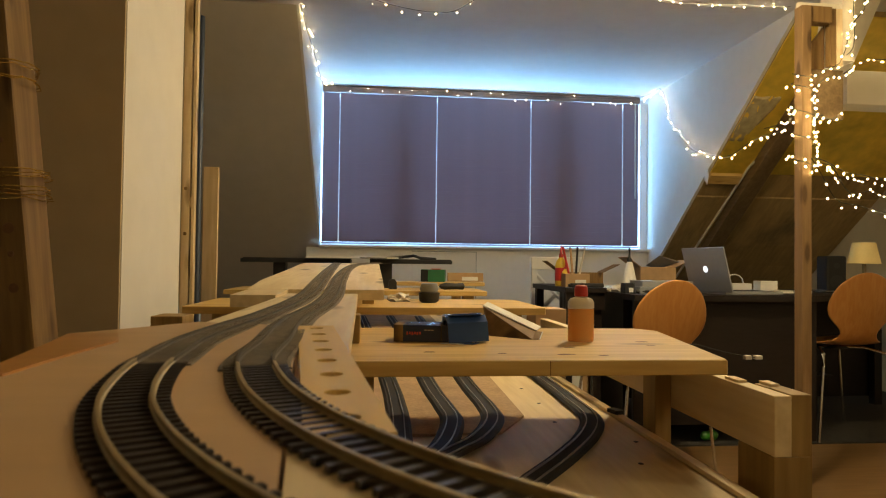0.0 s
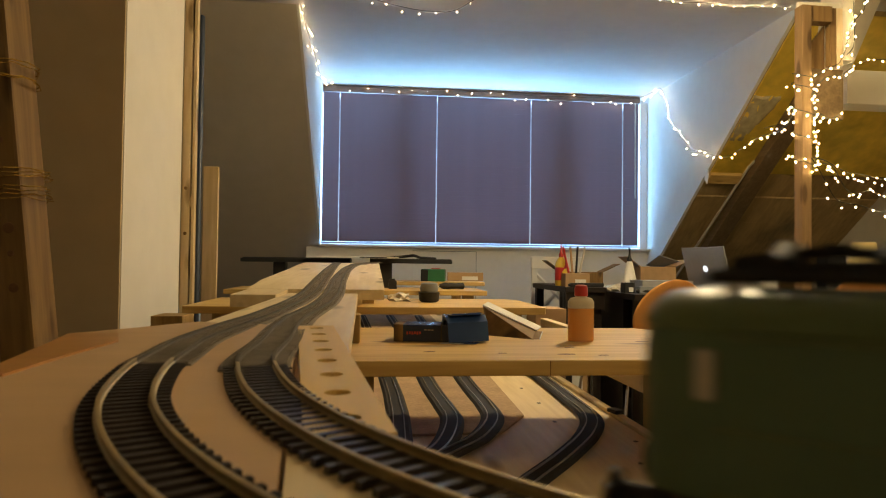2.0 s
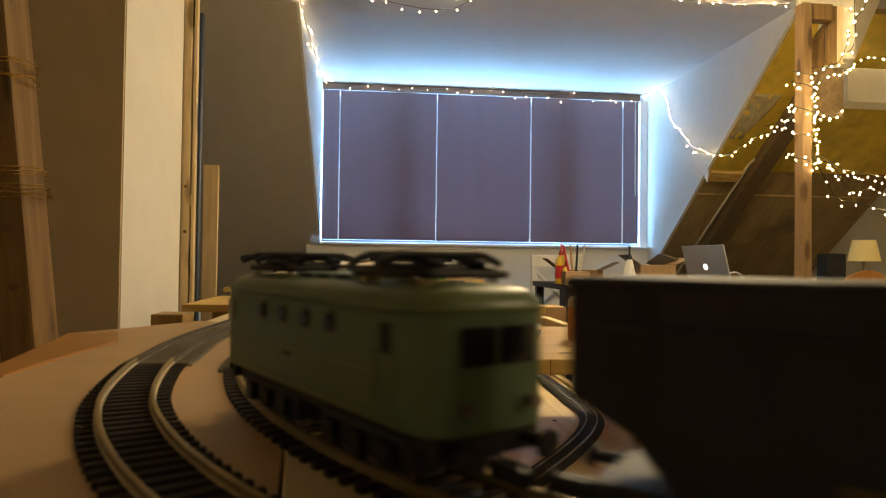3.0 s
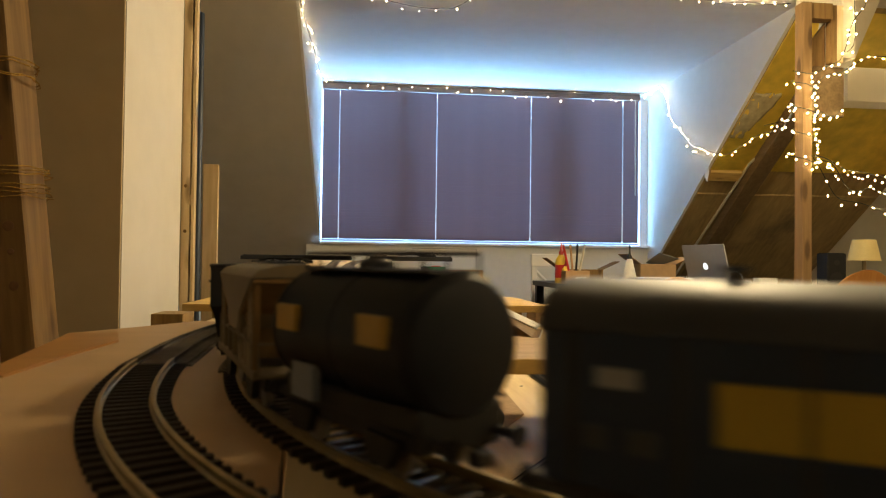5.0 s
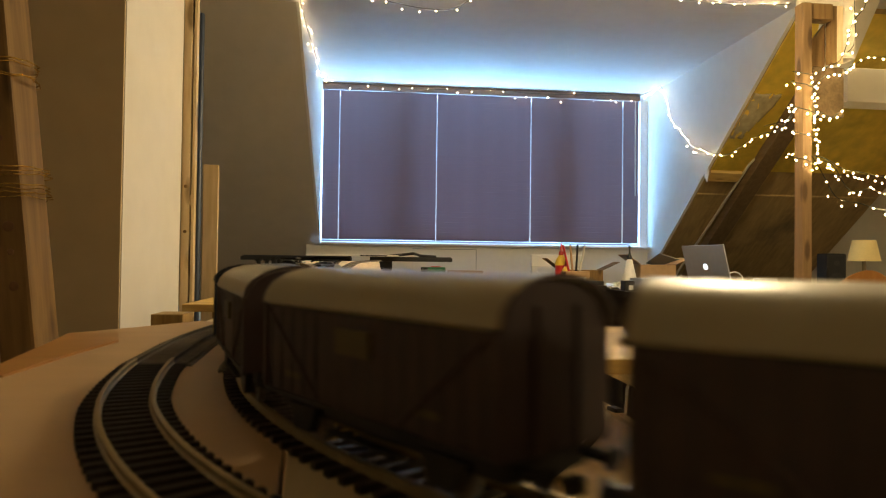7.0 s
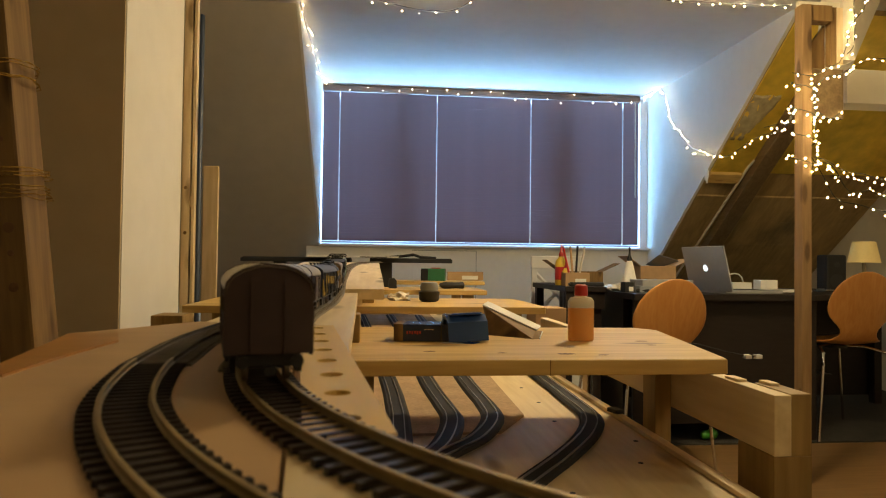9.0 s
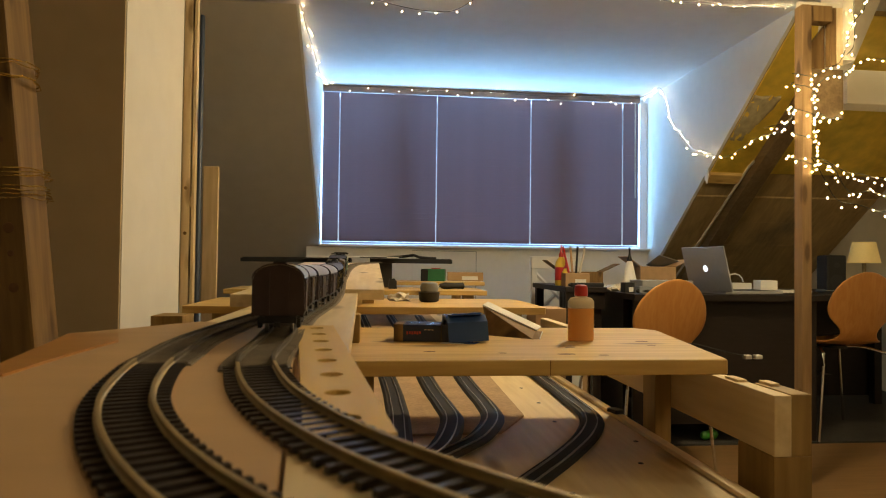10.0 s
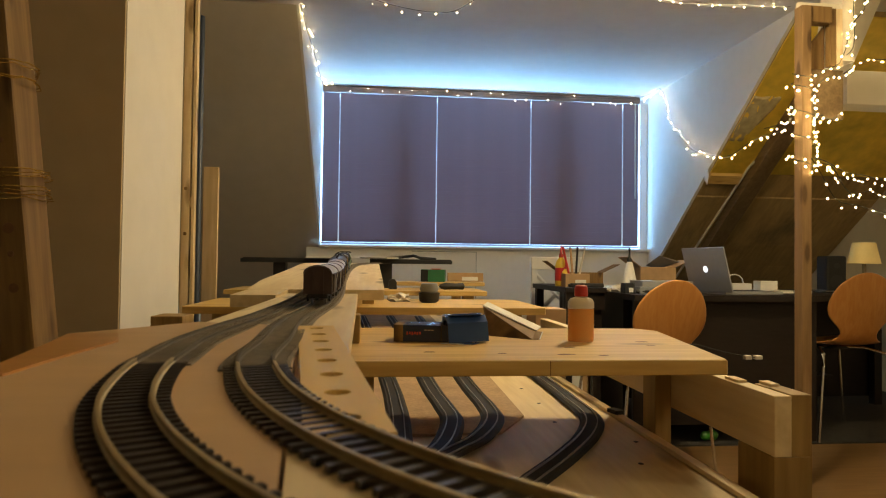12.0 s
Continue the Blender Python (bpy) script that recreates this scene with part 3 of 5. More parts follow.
part("tenon", box(0.468, 0.728, 0.7062, 0.480, 0.751, 0.7095, 0.0006), PINE_Y, end_post)
part("tenon", box(0.446, 0.760, 0.7052, 0.4585, 0.790, 0.7085, 0.0006), PINE_Y, end_post)

near = thing("near_baseboard", "peach plywood baseboard under the curved tracks", "board")
part("deck", prism([(-0.22, -0.2), (-0.018, -0.2), (-0.018, 0.12), (-0.060, 0.53), (-0.146, 0.566), (-0.187, 0.502), (-0.209, 0.4725), (-0.177, 0.33), (-0.22, 0.25)], 0.780, 0.7955), PLY, near)
part("deck", prism([(-0.0168, -0.2), (1.60, -0.2), (1.60, 0.0), (0.232, -0.008), (0.166, 0.0223), (0.1066, 0.0641), (0.055, 0.1156), (0.0134, 0.175), (0.0, 0.20), (-0.0245, 0.20), (-0.0168, 0.12)], 0.779, 0.7952), PINE_Y, near,
     "pale pine board beside the plywood")
part("varnished_sheet", prism([(-0.2035, 0.462), (-0.174, 0.468), (-0.158, 0.425), (-0.160, 0.36), (-0.159, 0.30), (-0.178, 0.30), (-0.1775, 0.333)], 0.7953, 0.7966), VARNISH, near, "orange varnished sheet")
for u, v in ((-0.19, 0.0), (-0.16, 0.30), (0.5, -0.12), (1.5, -0.12), (-0.05, -0.1)):
    part("leg", box(u, v, 0, u + 0.044, v + 0.044, 0.779, 0.001), PINE_Z, near, "square pine leg")


def hole_strip():
    """A pine strip with a row of drilled holes."""
    bm = bmesh.new()
    w, pitch, r, n, th, seg = 0.0136, 0.0413, 0.0052, 8, 0.012, 16
    for i in range(n):
        y = i * pitch
        sq, hi, lo = [], [], []
        for k in range(seg):
            a = 2 * math.pi * k / seg
            cx, cy = math.cos(a), math.sin(a)
            f = 1 / max(abs(cx), abs(cy))
            sq.append(bm.verts.new((cx * f * w, y + cy * f * pitch / 2, 0)))
            hi.append(bm.verts.new((cx * r, y + cy * r, 0)))
            lo.append(bm.verts.new((cx * r, y + cy * r, -th)))
        for k in range(seg):
            j = (k + 1) % seg
            bm.faces.new((sq[k], sq[j], hi[j], hi[k]))
            bm.faces.new((hi[k], hi[j], lo[j], lo[k]))
    y0, y1 = -pitch / 2, (n - 0.5) * pitch
    for x in (-w, w):
        bm.faces.new([bm.verts.new(q) for q in ((x, y0, 0), (x, y1, 0), (x, y1, -th), (x, y0, -th))])
    for y in (y0, y1):
        bm.faces.new([bm.verts.new(q) for q in ((-w, y, 0), (w, y, 0), (w, y, -th), (-w, y, -th))])
    bmesh.ops.remove_doubles(bm, verts=bm.verts[:], dist=0.00001)
    bmesh.ops.recalc_face_normals(bm, faces=bm.faces[:])
    return bm


solid("drilled_strip", hole_strip(), GOLDPINE, "pine strip with a row of drilled holes beside the track", "board", m=pose(-0.0085, 0.2110, 0.7970, 0, 0, 6.8))

ramp = thing("ramp_board", "pale pine ramp board carrying both tracks", "board")
bm = bmesh.new()
bm_prism(bm, [(-0.1465, 0.575), (-0.06, 0.548), (-0.053, 0.532), (-0.0335, 0.529), (-0.0190, 0.418), (-0.0153, 0.405), (-0.0200, 0.66), (-0.0285, 1.143), (-0.1465, 1.143)], 0.776, 0.7930)
part("deck", bm, PINE_Y, ramp)
part("block", box(-0.030, 0.90, 0.7362, -0.0186, 0.935, 0.7755, 0.002), PINE_Z, ramp, "small pine block")
for u in (-0.14, -0.07):
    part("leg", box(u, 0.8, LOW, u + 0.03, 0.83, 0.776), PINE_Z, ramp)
ramp = thing("ramp_board", "pale pine ramp board rising towards the window", "board")
bm = bmesh.new()
ring = []
for v, z, ul in ((1.145, 0.7998, -0.217), (1.35, 0.8100, -0.228), (1.95, 0.8265, -0.25), (2.35, 0.8385, -0.268), (2.66, 0.8455, -0.278)):
    ring.append([bm.verts.new(q) for q in ((ul, v, z - 0.018), (0.018, v, z - 0.018), (0.018, v, z), (ul, v, z))])
for a, b in zip(ring, ring[1:]):
    for i in range(4):
        bm.faces.new((a[i], a[(i + 1) % 4], b[(i + 1) % 4], b[i]))
bm.faces.new(ring[0])
bm.faces.new(ring[-1][::-1])
bmesh.ops.recalc_face_normals(bm, faces=bm.faces[:])
part("deck", bm, PINE_Y, ramp)
part("wing", prism([(1.0, 0.7970), (1.1445, 0.7996), (1.1445, 0.781), (1.0, 0.7785)], -0.214, -0.1475, "x"), PINE_Y, ramp)
for v, z in ((1.7, 0.80), (2.6, 0.82)):
    for u in (-0.20, -0.03):
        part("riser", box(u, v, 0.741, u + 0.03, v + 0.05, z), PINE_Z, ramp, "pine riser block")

# ---------------------------------------------------------------- tracks
def spline(ctrl, step=0.004):
    """A smooth line through control points, as points about step apart."""
    P = [Vector(c) for c in ctrl]
    P = [2 * P[0] - P[1]] + P + [2 * P[-1] - P[-2]]
    out = []
    for i in range(1, len(P) - 2):
        a, b, c, d = P[i - 1:i + 3]
        n = max(2, int((c - b).length / step))
        for k in range(n):
            t = k / n
            out.append(0.5 * ((2 * b) + (c - a) * t + (2 * a - 5 * b + 4 * c - d) * t * t + (3 * b - 3 * c + d - a) * t ** 3))
    out.append(P[-2])
    return out


def arc(cx, cy, r, a0, a1, z, n):
    return [(cx + r * math.cos(radians(a0 + (a1 - a0) * i / (n - 1))), cy + r * math.sin(radians(a0 + (a1 - a0) * i / (n - 1))), z) for i in range(n)]


class Line:
    """A track's middle line with its length."""

    def __init__(self, pts):
        self.p = pts
        self.s = [0.0]
        for a, b in zip(pts, pts[1:]):
            self.s.append(self.s[-1] + (b - a).length)
        self.arr = np.array([tuple(q) for q in pts])

    def at(self, s):
        return Vector([float(np.interp(s, self.s, self.arr[:, k])) for k in range(3)])

    def heading(self, s):
        d = self.at(s + 0.004) - self.at(s - 0.004)
        return d.normalized()


RH = 0.800    # top of the rails on the near board
# angle and radius of the inner curve, which opens out to fit the camera's view
INNER = ((270, 0.4356), (262, 0.4325), (254, 0.4285), (246, 0.4250), (238, 0.4230), (230, 0.4230), (222, 0.4255), (214, 0.4302), (206, 0.4328), (198, 0.4342), (190, 0.4352), (185, 0.4356))
LINE_A = Line(spline([(3.2, -0.051, RH), (2.0, -0.051, RH), (1.0, -0.051, RH), (0.55, -0.051, RH)]
                     + [(0.375 + r * math.cos(radians(a)), 0.384 + r * math.sin(radians(a)), RH) for a, r in INNER]
                     + [(-0.0608, 0.42, 0.7998), (-0.0672, 0.52, 0.7993), (-0.0700, 0.62, 0.7982), (-0.0672, 0.71, 0.7978), (-0.0636, 0.83, 0.7982), (-0.0640, 1.02, 0.8015), (-0.0686, 1.2, 0.8085),
                        (-0.0735, 1.38, 0.8165), (-0.081, 1.95, 0.832), (-0.06, 2.4, 0.845), (0.02, 2.66, 0.852)]))
LINE_B = Line(spline(arc(0.2677, 0.3566, 0.3726, 270, 188, RH, 8)
                     + [(-0.1068, 0.355, 0.7999), (-0.1118, 0.4264, 0.7998), (-0.1092, 0.52, 0.7993), (-0.1062, 0.62, 0.7982), (-0.1055, 0.725, 0.7978), (-0.1031, 0.83, 0.7982), (-0.1013, 1.02, 0.8015),
                        (-0.1056, 1.2, 0.8085), (-0.1110, 1.4, 0.817), (-0.1234, 1.76, 0.8275), (-0.130, 1.944, 0.832), (-0.148, 2.63, 0.850)]))


def sweep(bm, line, s0, s1, prof, step):
    """A closed profile (across, up) drawn along a line."""
    n = max(2, int((s1 - s0) / step))
    rings = []
    for i in range(n + 1):
        s = s0 + (s1 - s0) * i / n
        p, h = line.at(s), line.heading(s)
        side = Vector((h.y, -h.x, 0)).normalized()
        rings.append([bm.verts.new(p + side * a + Vector((0, 0, b))) for a, b in prof])
    k = len(prof)
    for a, b in zip(rings, rings[1:]):
        for i in range(k):
            bm.faces.new((a[i], a[(i + 1) % k], b[(i + 1) % k], b[i]))
    bm.faces.new(rings[0][::-1])
    bm.faces.new(rings[-1])
    bmesh.ops.recalc_face_normals(bm, faces=bm.faces[:])


def rail_profile(x):
    return [(x + a, b) for a, b in ((-0.0012, -0.0025), (0.0012, -0.0025), (0.0004, -0.0019), (0.0004, -0.0008), (0.0008, -0.0005), (0.0008, -0.0001),
                                    (0.0005, 0.0), (-0.0005, 0.0), (-0.0008, -0.0001), (-0.0008, -0.0005), (-0.0004, -0.0008), (-0.0004, -0.0019))]


SLEEPER_ME = mesh_of("sleeper", box(-0.0145, -0.0013, -0.0045, 0.0145, 0.0013, -0.0025, 0.0), SLEEPER)
MATT_ME = mesh_of("sleeper", box(-0.0145, -0.0013, -0.0045, 0.0145, 0.0013, -0.0025, 0.0), MATT_SLEEPER)


def track(line, s0, s_mid, s1, label, dark_from, dark_to, mesh=SLEEPER_ME, pitch=0.0068):
    ob = thing("railway_track", label, "track", group="tracks on the upper level")
    for x in (-0.0083, 0.0083):
        for a, b, m, lab in ((s0, s_mid, RAIL, "nickel silver rail"), (s_mid + 0.0006, s1, DULLRAIL, "dull weathered rail")):
            bm = bmesh.new()
            sweep(bm, line, a, b, rail_profile(x), 0.012)
            part("rail", bm, m, ob, lab)
    s = s0
    while s < s_mid:
        p, h = line.at(s), line.heading(s)
        q = new("sleeper", mesh)
        q.parent = ob
        q.matrix_world = Matrix.LocRotScale(p, Euler((0, 0, math.atan2(h.y, h.x) - math.pi / 2)), None)
        s += pitch
    bm = bmesh.new()
    while s < s1:
        p, h = line.at(s), line.heading(s)
        side = Vector((h.y, -h.x, 0)).normalized()
        vs = []
        for a in (-0.0150, 0.0150):
            for b in (-0.0018, 0.0018):
                for c in (-0.0045, -0.0025):
                    vs.append(bm.verts.new(p + side * a + h * b + Vector((0, 0, c))))
        for f in ((0, 1, 3, 2), (4, 6, 7, 5), (0, 4, 5, 1), (2, 3, 7, 6), (0, 2, 6, 4), (1, 5, 7, 3)):
            bm.faces.new([vs[i] for i in f])
        s += 0.0056
    if dark_to > dark_from:
        under = bmesh.new()
        sweep(under, line, dark_from, dark_to, [(-0.0137, -0.0046), (0.0137, -0.0046), (0.0137, -0.0038), (-0.0137, -0.0038)], 0.012)
        part("underlay", under, UNDERLAY, ob, "dark underlay between the sleepers")
    bed = bmesh.new()
    sweep(bed, line, s_mid, s1, [(-0.0175, -0.0056), (0.0175, -0.0056), (0.0165, -0.0036), (-0.0165, -0.0036)], 0.012)
    part("roadbed", bed, GREY_SLEEPER, ob, "grey-brown roadbed")
    part("flexible_track_base", bm, GREY_SLEEPER, ob, "grey-brown flexible track sleepers", kind="stuff")
    return ob


def s_near(line, u, v):
    return line.s[int(np.argmin((line.arr[:, 0] - u) ** 2 + (line.arr[:, 1] - v) ** 2))]


A_ENTRY = s_near(LINE_A, 0.375, -0.051)
A_MID = s_near(LINE_A, -0.0545, 0.315)
track(LINE_A, A_ENTRY - 1.15, A_MID, LINE_A.s[-1] - 0.01, "inner curved model railway track with dark sleepers", s_near(LINE_A, -0.012, 0.18), A_MID - 0.001)
track(LINE_B, 0.0, s_near(LINE_B, -0.102, 0.3255), LINE_B.s[-1] - 0.01, "outer curved model railway track with dark sleepers", 0.0, s_near(LINE_B, -0.102, 0.3255) - 0.001, MATT_ME)


def lower_track(ctrl, label):
    line = Line(spline([(u, v, LOW + 0.0065) for u, v in ctrl], 0.01))
    ob = thing("railway_track", label, "track", group="tracks on the lower level")
    bm = bmesh.new()
    sweep(bm, line, 0.0, line.s[-1], [(-0.019, -0.0062), (0.019, -0.0062), (0.0145, -0.0022), (-0.0145, -0.0022)], 0.015)
    part("roadbed", bm, BLACK, ob, "black moulded roadbed")
    for x in (-0.0083, 0.0083):
        bm = bmesh.new()
        sweep(bm, line, 0.0, line.s[-1], rail_profile(x), 0.02)
        part("rail", bm, STEEL, ob, "bright steel rail")
    return ob


lower_track([(-0.055, 3.05), (-0.01, 2.2), (0.032, 1.371), (0.040, 1.128), (0.040, 0.99), (0.03, 0.75), (0.0, 0.5)], "black lower track running under the ramp")
lower_track([(0.075, 3.05), (0.10, 2.2), (0.1125, 1.368), (0.1224, 1.124), (0.125, 1.022), (0.1035, 0.908), (0.075, 0.835), (0.0, 0.70)], "black lower track curving into a junction")
lower_track([(0.208, 3.05), (0.20, 2.2), (0.1925, 1.365), (0.196, 1.12), (0.189, 1.019), (0.153, 0.92), (0.115, 0.862), (0.04, 0.765)], "black lower track joining its neighbour")
lower_track([(0.37, 3.05), (0.366, 2.2), (0.364, 1.379), (0.359, 1.159), (0.352, 1.029), (0.313, 0.926), (0.247, 0.8195), (0.18, 0.727), (0.06, 0.56)], "black lower track at the open side")

# ---------------------------------------------------------------- seating and desk
def shell_chair(m, label):
    ob = thing("shell_chair", label, "chair", m, group="beech shell chairs")
    rows = [(0.215, 0.425, 0.15), (0.20, 0.440, 0.185), (0.10, 0.447, 0.205), (-0.05, 0.438, 0.205), (-0.13, 0.438, 0.175), (-0.185, 0.458, 0.115), (-0.21, 0.50, 0.085), (-0.222, 0.535, 0.11),
            (-0.235, 0.575, 0.158), (-0.248, 0.625, 0.175), (-0.260, 0.68, 0.165), (-0.270, 0.73, 0.138), (-0.276, 0.768, 0.095), (-0.279, 0.788, 0.05), (-0.280, 0.795, 0.015)]
    bm = bmesh.new()
    grid = []
    for i, (y, z, w) in enumerate(rows):
        up = min(1.0, max(0.0, (z - 0.45) / 0.1))
        line = []
        for k in range(13):
            a = -1 + k / 6
            curve = 0.035 * a * a * (w / 0.2) ** 2
            line.append(bm.verts.new((a * w, y + curve * up, z + curve * 0.5 * (1 - up))))
        grid.append(line)
    for a, b in zip(grid, grid[1:]):
        for k in range(12):
            bm.faces.new((a[k], a[k + 1], b[k + 1], b[k]))
    shell = part("shell", bm, BEECH, ob, "one-piece beech veneer seat and back", smooth=True)
    mod = shell.modifiers.new("thick", "SOLIDIFY")
    mod.thickness = 0.010
    sub = shell.modifiers.new("round", "SUBSURF")
    sub.levels = sub.render_levels = 1
    for x in (-1, 1):
        for y, yy in ((0.05, 0.20), (-0.05, -0.20)):
            part("leg", tube([(x * 0.03, y * 0.5, 0.425), (x * 0.12, y * 1.6, 0.425), (x * 0.165, yy * 0.93, 0.405), (x * 0.18, yy * 1.02, 0.35), (x * 0.215, yy * 1.12, 0.0)], 0.007, 10), CHROME, ob, "chrome tube leg", smooth=True)
    part("hub", lathe([(0.07, 0.415), (0.07, 0.428)], (0, 0, 0), 20), UNDER, ob)
    return ob


shell_chair(pose(1.165, 2.75, 0, 0, 0, 8), "beech shell chair with chrome legs at the desk")
shell_chair(pose(2.372, 3.16, 0.008, 0, 0, -3) @ Matrix.Diagonal((1.0, 1.0, 1.035, 1.0)), "beech shell chair turned away beside the post")

desk = thing("desk", "dark stained desk crowded with tools and boxes", "desk")
part("top", prism([(1.20, 2.90), (2.05, 2.90), (2.30, 3.02), (3.2, 3.35), (3.2, 3.85), (1.20, 3.85)], 0.687, 0.715), DESKM, desk)
# dark panels added to stand in for the shade under the open desk
part("shade_front", box(1.22, 2.96, 0.10, 2.05, 2.985, 0.6865, 0.002), DESKM, desk)
part("shade_back", box(1.25, 3.82, 0.05, 3.15, 3.838, 0.6865), DESKM, desk)
part("drawer_unit", box(1.70, 3.10, 0.06, 2.05, 3.7, 0.6865, 0.003), DESKM, desk)
for u, v in ((1.23, 3.7), (3.1, 3.75), (2.10, 2.97), (3.1, 3.35)):
    part("leg", box(u, v, 0, u + 0.05, v + 0.05, 0.6865, 0.002), DESKM, desk)
part("side_panel", box(1.22, 3.09, 0, 1.245, 3.69, 0.6865), DESKM, desk)
for z in (0.25, 0.45):
    part("shelf", box(2.06, 3.3, z, 2.48, 3.7, z + 0.02), DESKM, desk)
side = thing("side_table", "small dark side table", "table")
tagged(side, "small dark side table next to the desk")
part("top", box(0.975, 3.25, 0.707, 1.195, 3.95, 0.735, 0.003), DESKM, side)
part("apron", box(0.985, 3.27, 0.62, 1.19, 3.29, 0.7065), DESKM, side)
for u, v in ((0.985, 3.30), (1.14, 3.30), (0.985, 3.88), (1.14, 3.88)):
    part("leg", box(u, v, 0, u + 0.045, v + 0.045, 0.7065, 0.002), DESKM, side)

wc = thing("white_chair", "white painted wooden chair behind the side table", "chair")
for u in (0.995, 1.285):
    part("back_post", box(u, 4.05, 0, u + 0.035, 4.085, 0.895, 0.004), WHITE, wc)
part("top_rail", box(0.99, 4.045, 0.82, 1.325, 4.075, 0.90, 0.006), WHITE, wc)
part("cross_brace", tube([(1.015, 4.065, 0.80), (1.30, 4.065, 0.52)], 0.013, 6), WHITE, wc)
part("cross_brace", tube([(1.30, 4.07, 0.80), (1.015, 4.07, 0.52)], 0.013, 6), WHITE, wc)
part("seat", box(0.985, 4.05, 0.43, 1.33, 4.46, 0.46, 0.006), WHITE, wc)
for u in (0.995, 1.285):
    part("leg", box(u, 4.40, 0, u + 0.035, 4.435, 0.43, 0.004), WHITE, wc)

DT, STP = 0.715, 0.735
laptop = thing("laptop", "open silver laptop with a glowing mark on its lid", "laptop", pose(1.84, 3.12, DT, 0, 0, 8))
part("base", box(-0.165, -0.11, 0.0, 0.165, 0.12, 0.016, 0.003), SILVER, laptop)
lid = part("lid", box(-0.165, -0.004, 0.0, 0.165, 0.004, 0.225, 0.003), SILVER, laptop)
lid.matrix_local = pose(-0.165, 0.0, 0.012, 0, 0, 90) @ pose(0, 0, 0, -14, 0, 0)
part("mark", lathe([(0.016, 0.0), (0.016, 0.0012)], (0, 0.0042, 0.115), 20, "y"), LOGO, lid, "pale glowing round mark")
part("keyboard", box(-0.12, -0.08, 0.016, 0.14, 0.10, 0.0165), UNDER, laptop)
lamp = thing("table_lamp", "small table lamp with a cream cloth shade", "lamp", pose(2.845, 3.52, DT))
part("shade", lathe([(0.084, 0.165), (0.0855, 0.165), (0.060, 0.287), (0.0585, 0.287)], segs=28), SHADE, lamp, "cream cloth shade", smooth=True)
part("stem", lathe([(0.045, 0), (0.05, 0.01), (0.02, 0.03), (0.012, 0.08), (0.01, 0.22)], segs=18), BEIGE, lamp, smooth=True)
speaker = thing("speaker", "small black desktop loudspeaker", "speaker", pose(2.575, 3.43, DT, 0, 0, -8))
part("cabinet", box(-0.055, -0.05, 0, 0.055, 0.06, 0.205, 0.012), BLACK, speaker)
part("woofer", lathe([(0.038, -0.0525), (0.036, -0.049), (0.012, -0.044)], (0, 0, 0.06), 20, "y"), UNDER, speaker)
part("tweeter", lathe([(0.016, -0.0525), (0.012, -0.049)], (0, 0, 0.150), 16, "y"), UNDER, speaker)


def glue_bottle(m, label, body, cap, h=0.16, r=0.033, name="glue_bottle"):
    ob = thing(name, label, "bottle", m)
    part("body", lathe([(r * 0.9, 0), (r, 0.006), (r, h * 0.55), (r * 0.86, h * 0.66), (r * 0.42, h * 0.76), (r * 0.38, h * 0.78)], segs=20), body, ob, smooth=True)
    part("nozzle", lathe([(r * 0.42, h * 0.78), (r * 0.40, h * 0.86), (r * 0.2, h * 0.90), (r * 0.12, h * 1.1), (r * 0.06, h * 1.12)], segs=14), cap, ob, smooth=True)
    return ob


g = glue_bottle(pose(1.01, 3.45, STP), "yellow glue bottle with a red nozzle and band", YELLOWP, REDM, 0.20)
part("label_band", lathe([(0.0335, 0.03), (0.0335, 0.10)], segs=20), REDM, g)
sq = thing("squeeze_bottle", "white conical squeeze bottle with a dark nozzle", "bottle", pose(1.335, 3.30, DT))
part("body", lathe([(0.034, 0), (0.037, 0.006), (0.036, 0.06), (0.016, 0.150), (0.012, 0.156)], segs=20), WHITECARD, sq, smooth=True)
part("nozzle", lathe([(0.013, 0.156), (0.012, 0.170), (0.006, 0.185), (0.004, 0.215), (0.007, 0.219), (0.004, 0.228)], segs=14), UNDER, sq, "dark nozzle", smooth=True)
glue_bottle(pose(1.02, 3.40, STP), "small yellow glue bottle with a red cap", YELLOWP, REDM, 0.12, 0.02)


def carton(name, label, m, sx, sy, sz, material, flaps=False, cat="box"):
    ob = thing(name, label, cat, m)
    part("body", box(-sx / 2, -sy / 2, 0, sx / 2, sy / 2, sz, 0.002), material, ob)
    if flaps:
        f = part("flap", box(0, -sy / 2, 0, sx * 0.45, sy / 2, 0.003), material, ob)
        f.matrix_local = pose(sx / 2, 0, sz, 0, -25, 0)
        f = part("flap", box(-sx * 0.45, -sy / 2, 0, 0, sy / 2, 0.003), material, ob)
        f.matrix_local = pose(-sx / 2, 0, sz, 0, 35, 0)
    else:
        part("tape", box(-sx * 0.1, -sy / 2 - 0.0004, sz * 0.1, sx * 0.35, -sy / 2 + 0.001, sz * 0.55), WHITECARD, ob, "white label")
    return ob


carton("carton", "small brown cardboard carton holding sticks", pose(1.062, 3.36, STP), 0.13, 0.08, 0.07, CARD)
for i in range(4):
    solid("stick", tube([(0, 0, 0), (0.02 * (i - 1.5), 0.01, 0.14)], 0.006, 8), (REDM, CARD, UNDER, PALE)[i], "upright marker stick standing in the carton", "stick", m=pose(1.032 + 0.02 * i, 3.38, STP + 0.0702), group="sticks")
carton("open_carton", "open brown cardboard box on the desk", pose(1.53, 3.45, DT), 0.20, 0.14, 0.13, CARD, True)
carton("dark_case", "dark open case leaning on the side table", pose(1.17, 3.62, STP), 0.24, 0.10, 0.075, OLD_Z, True)
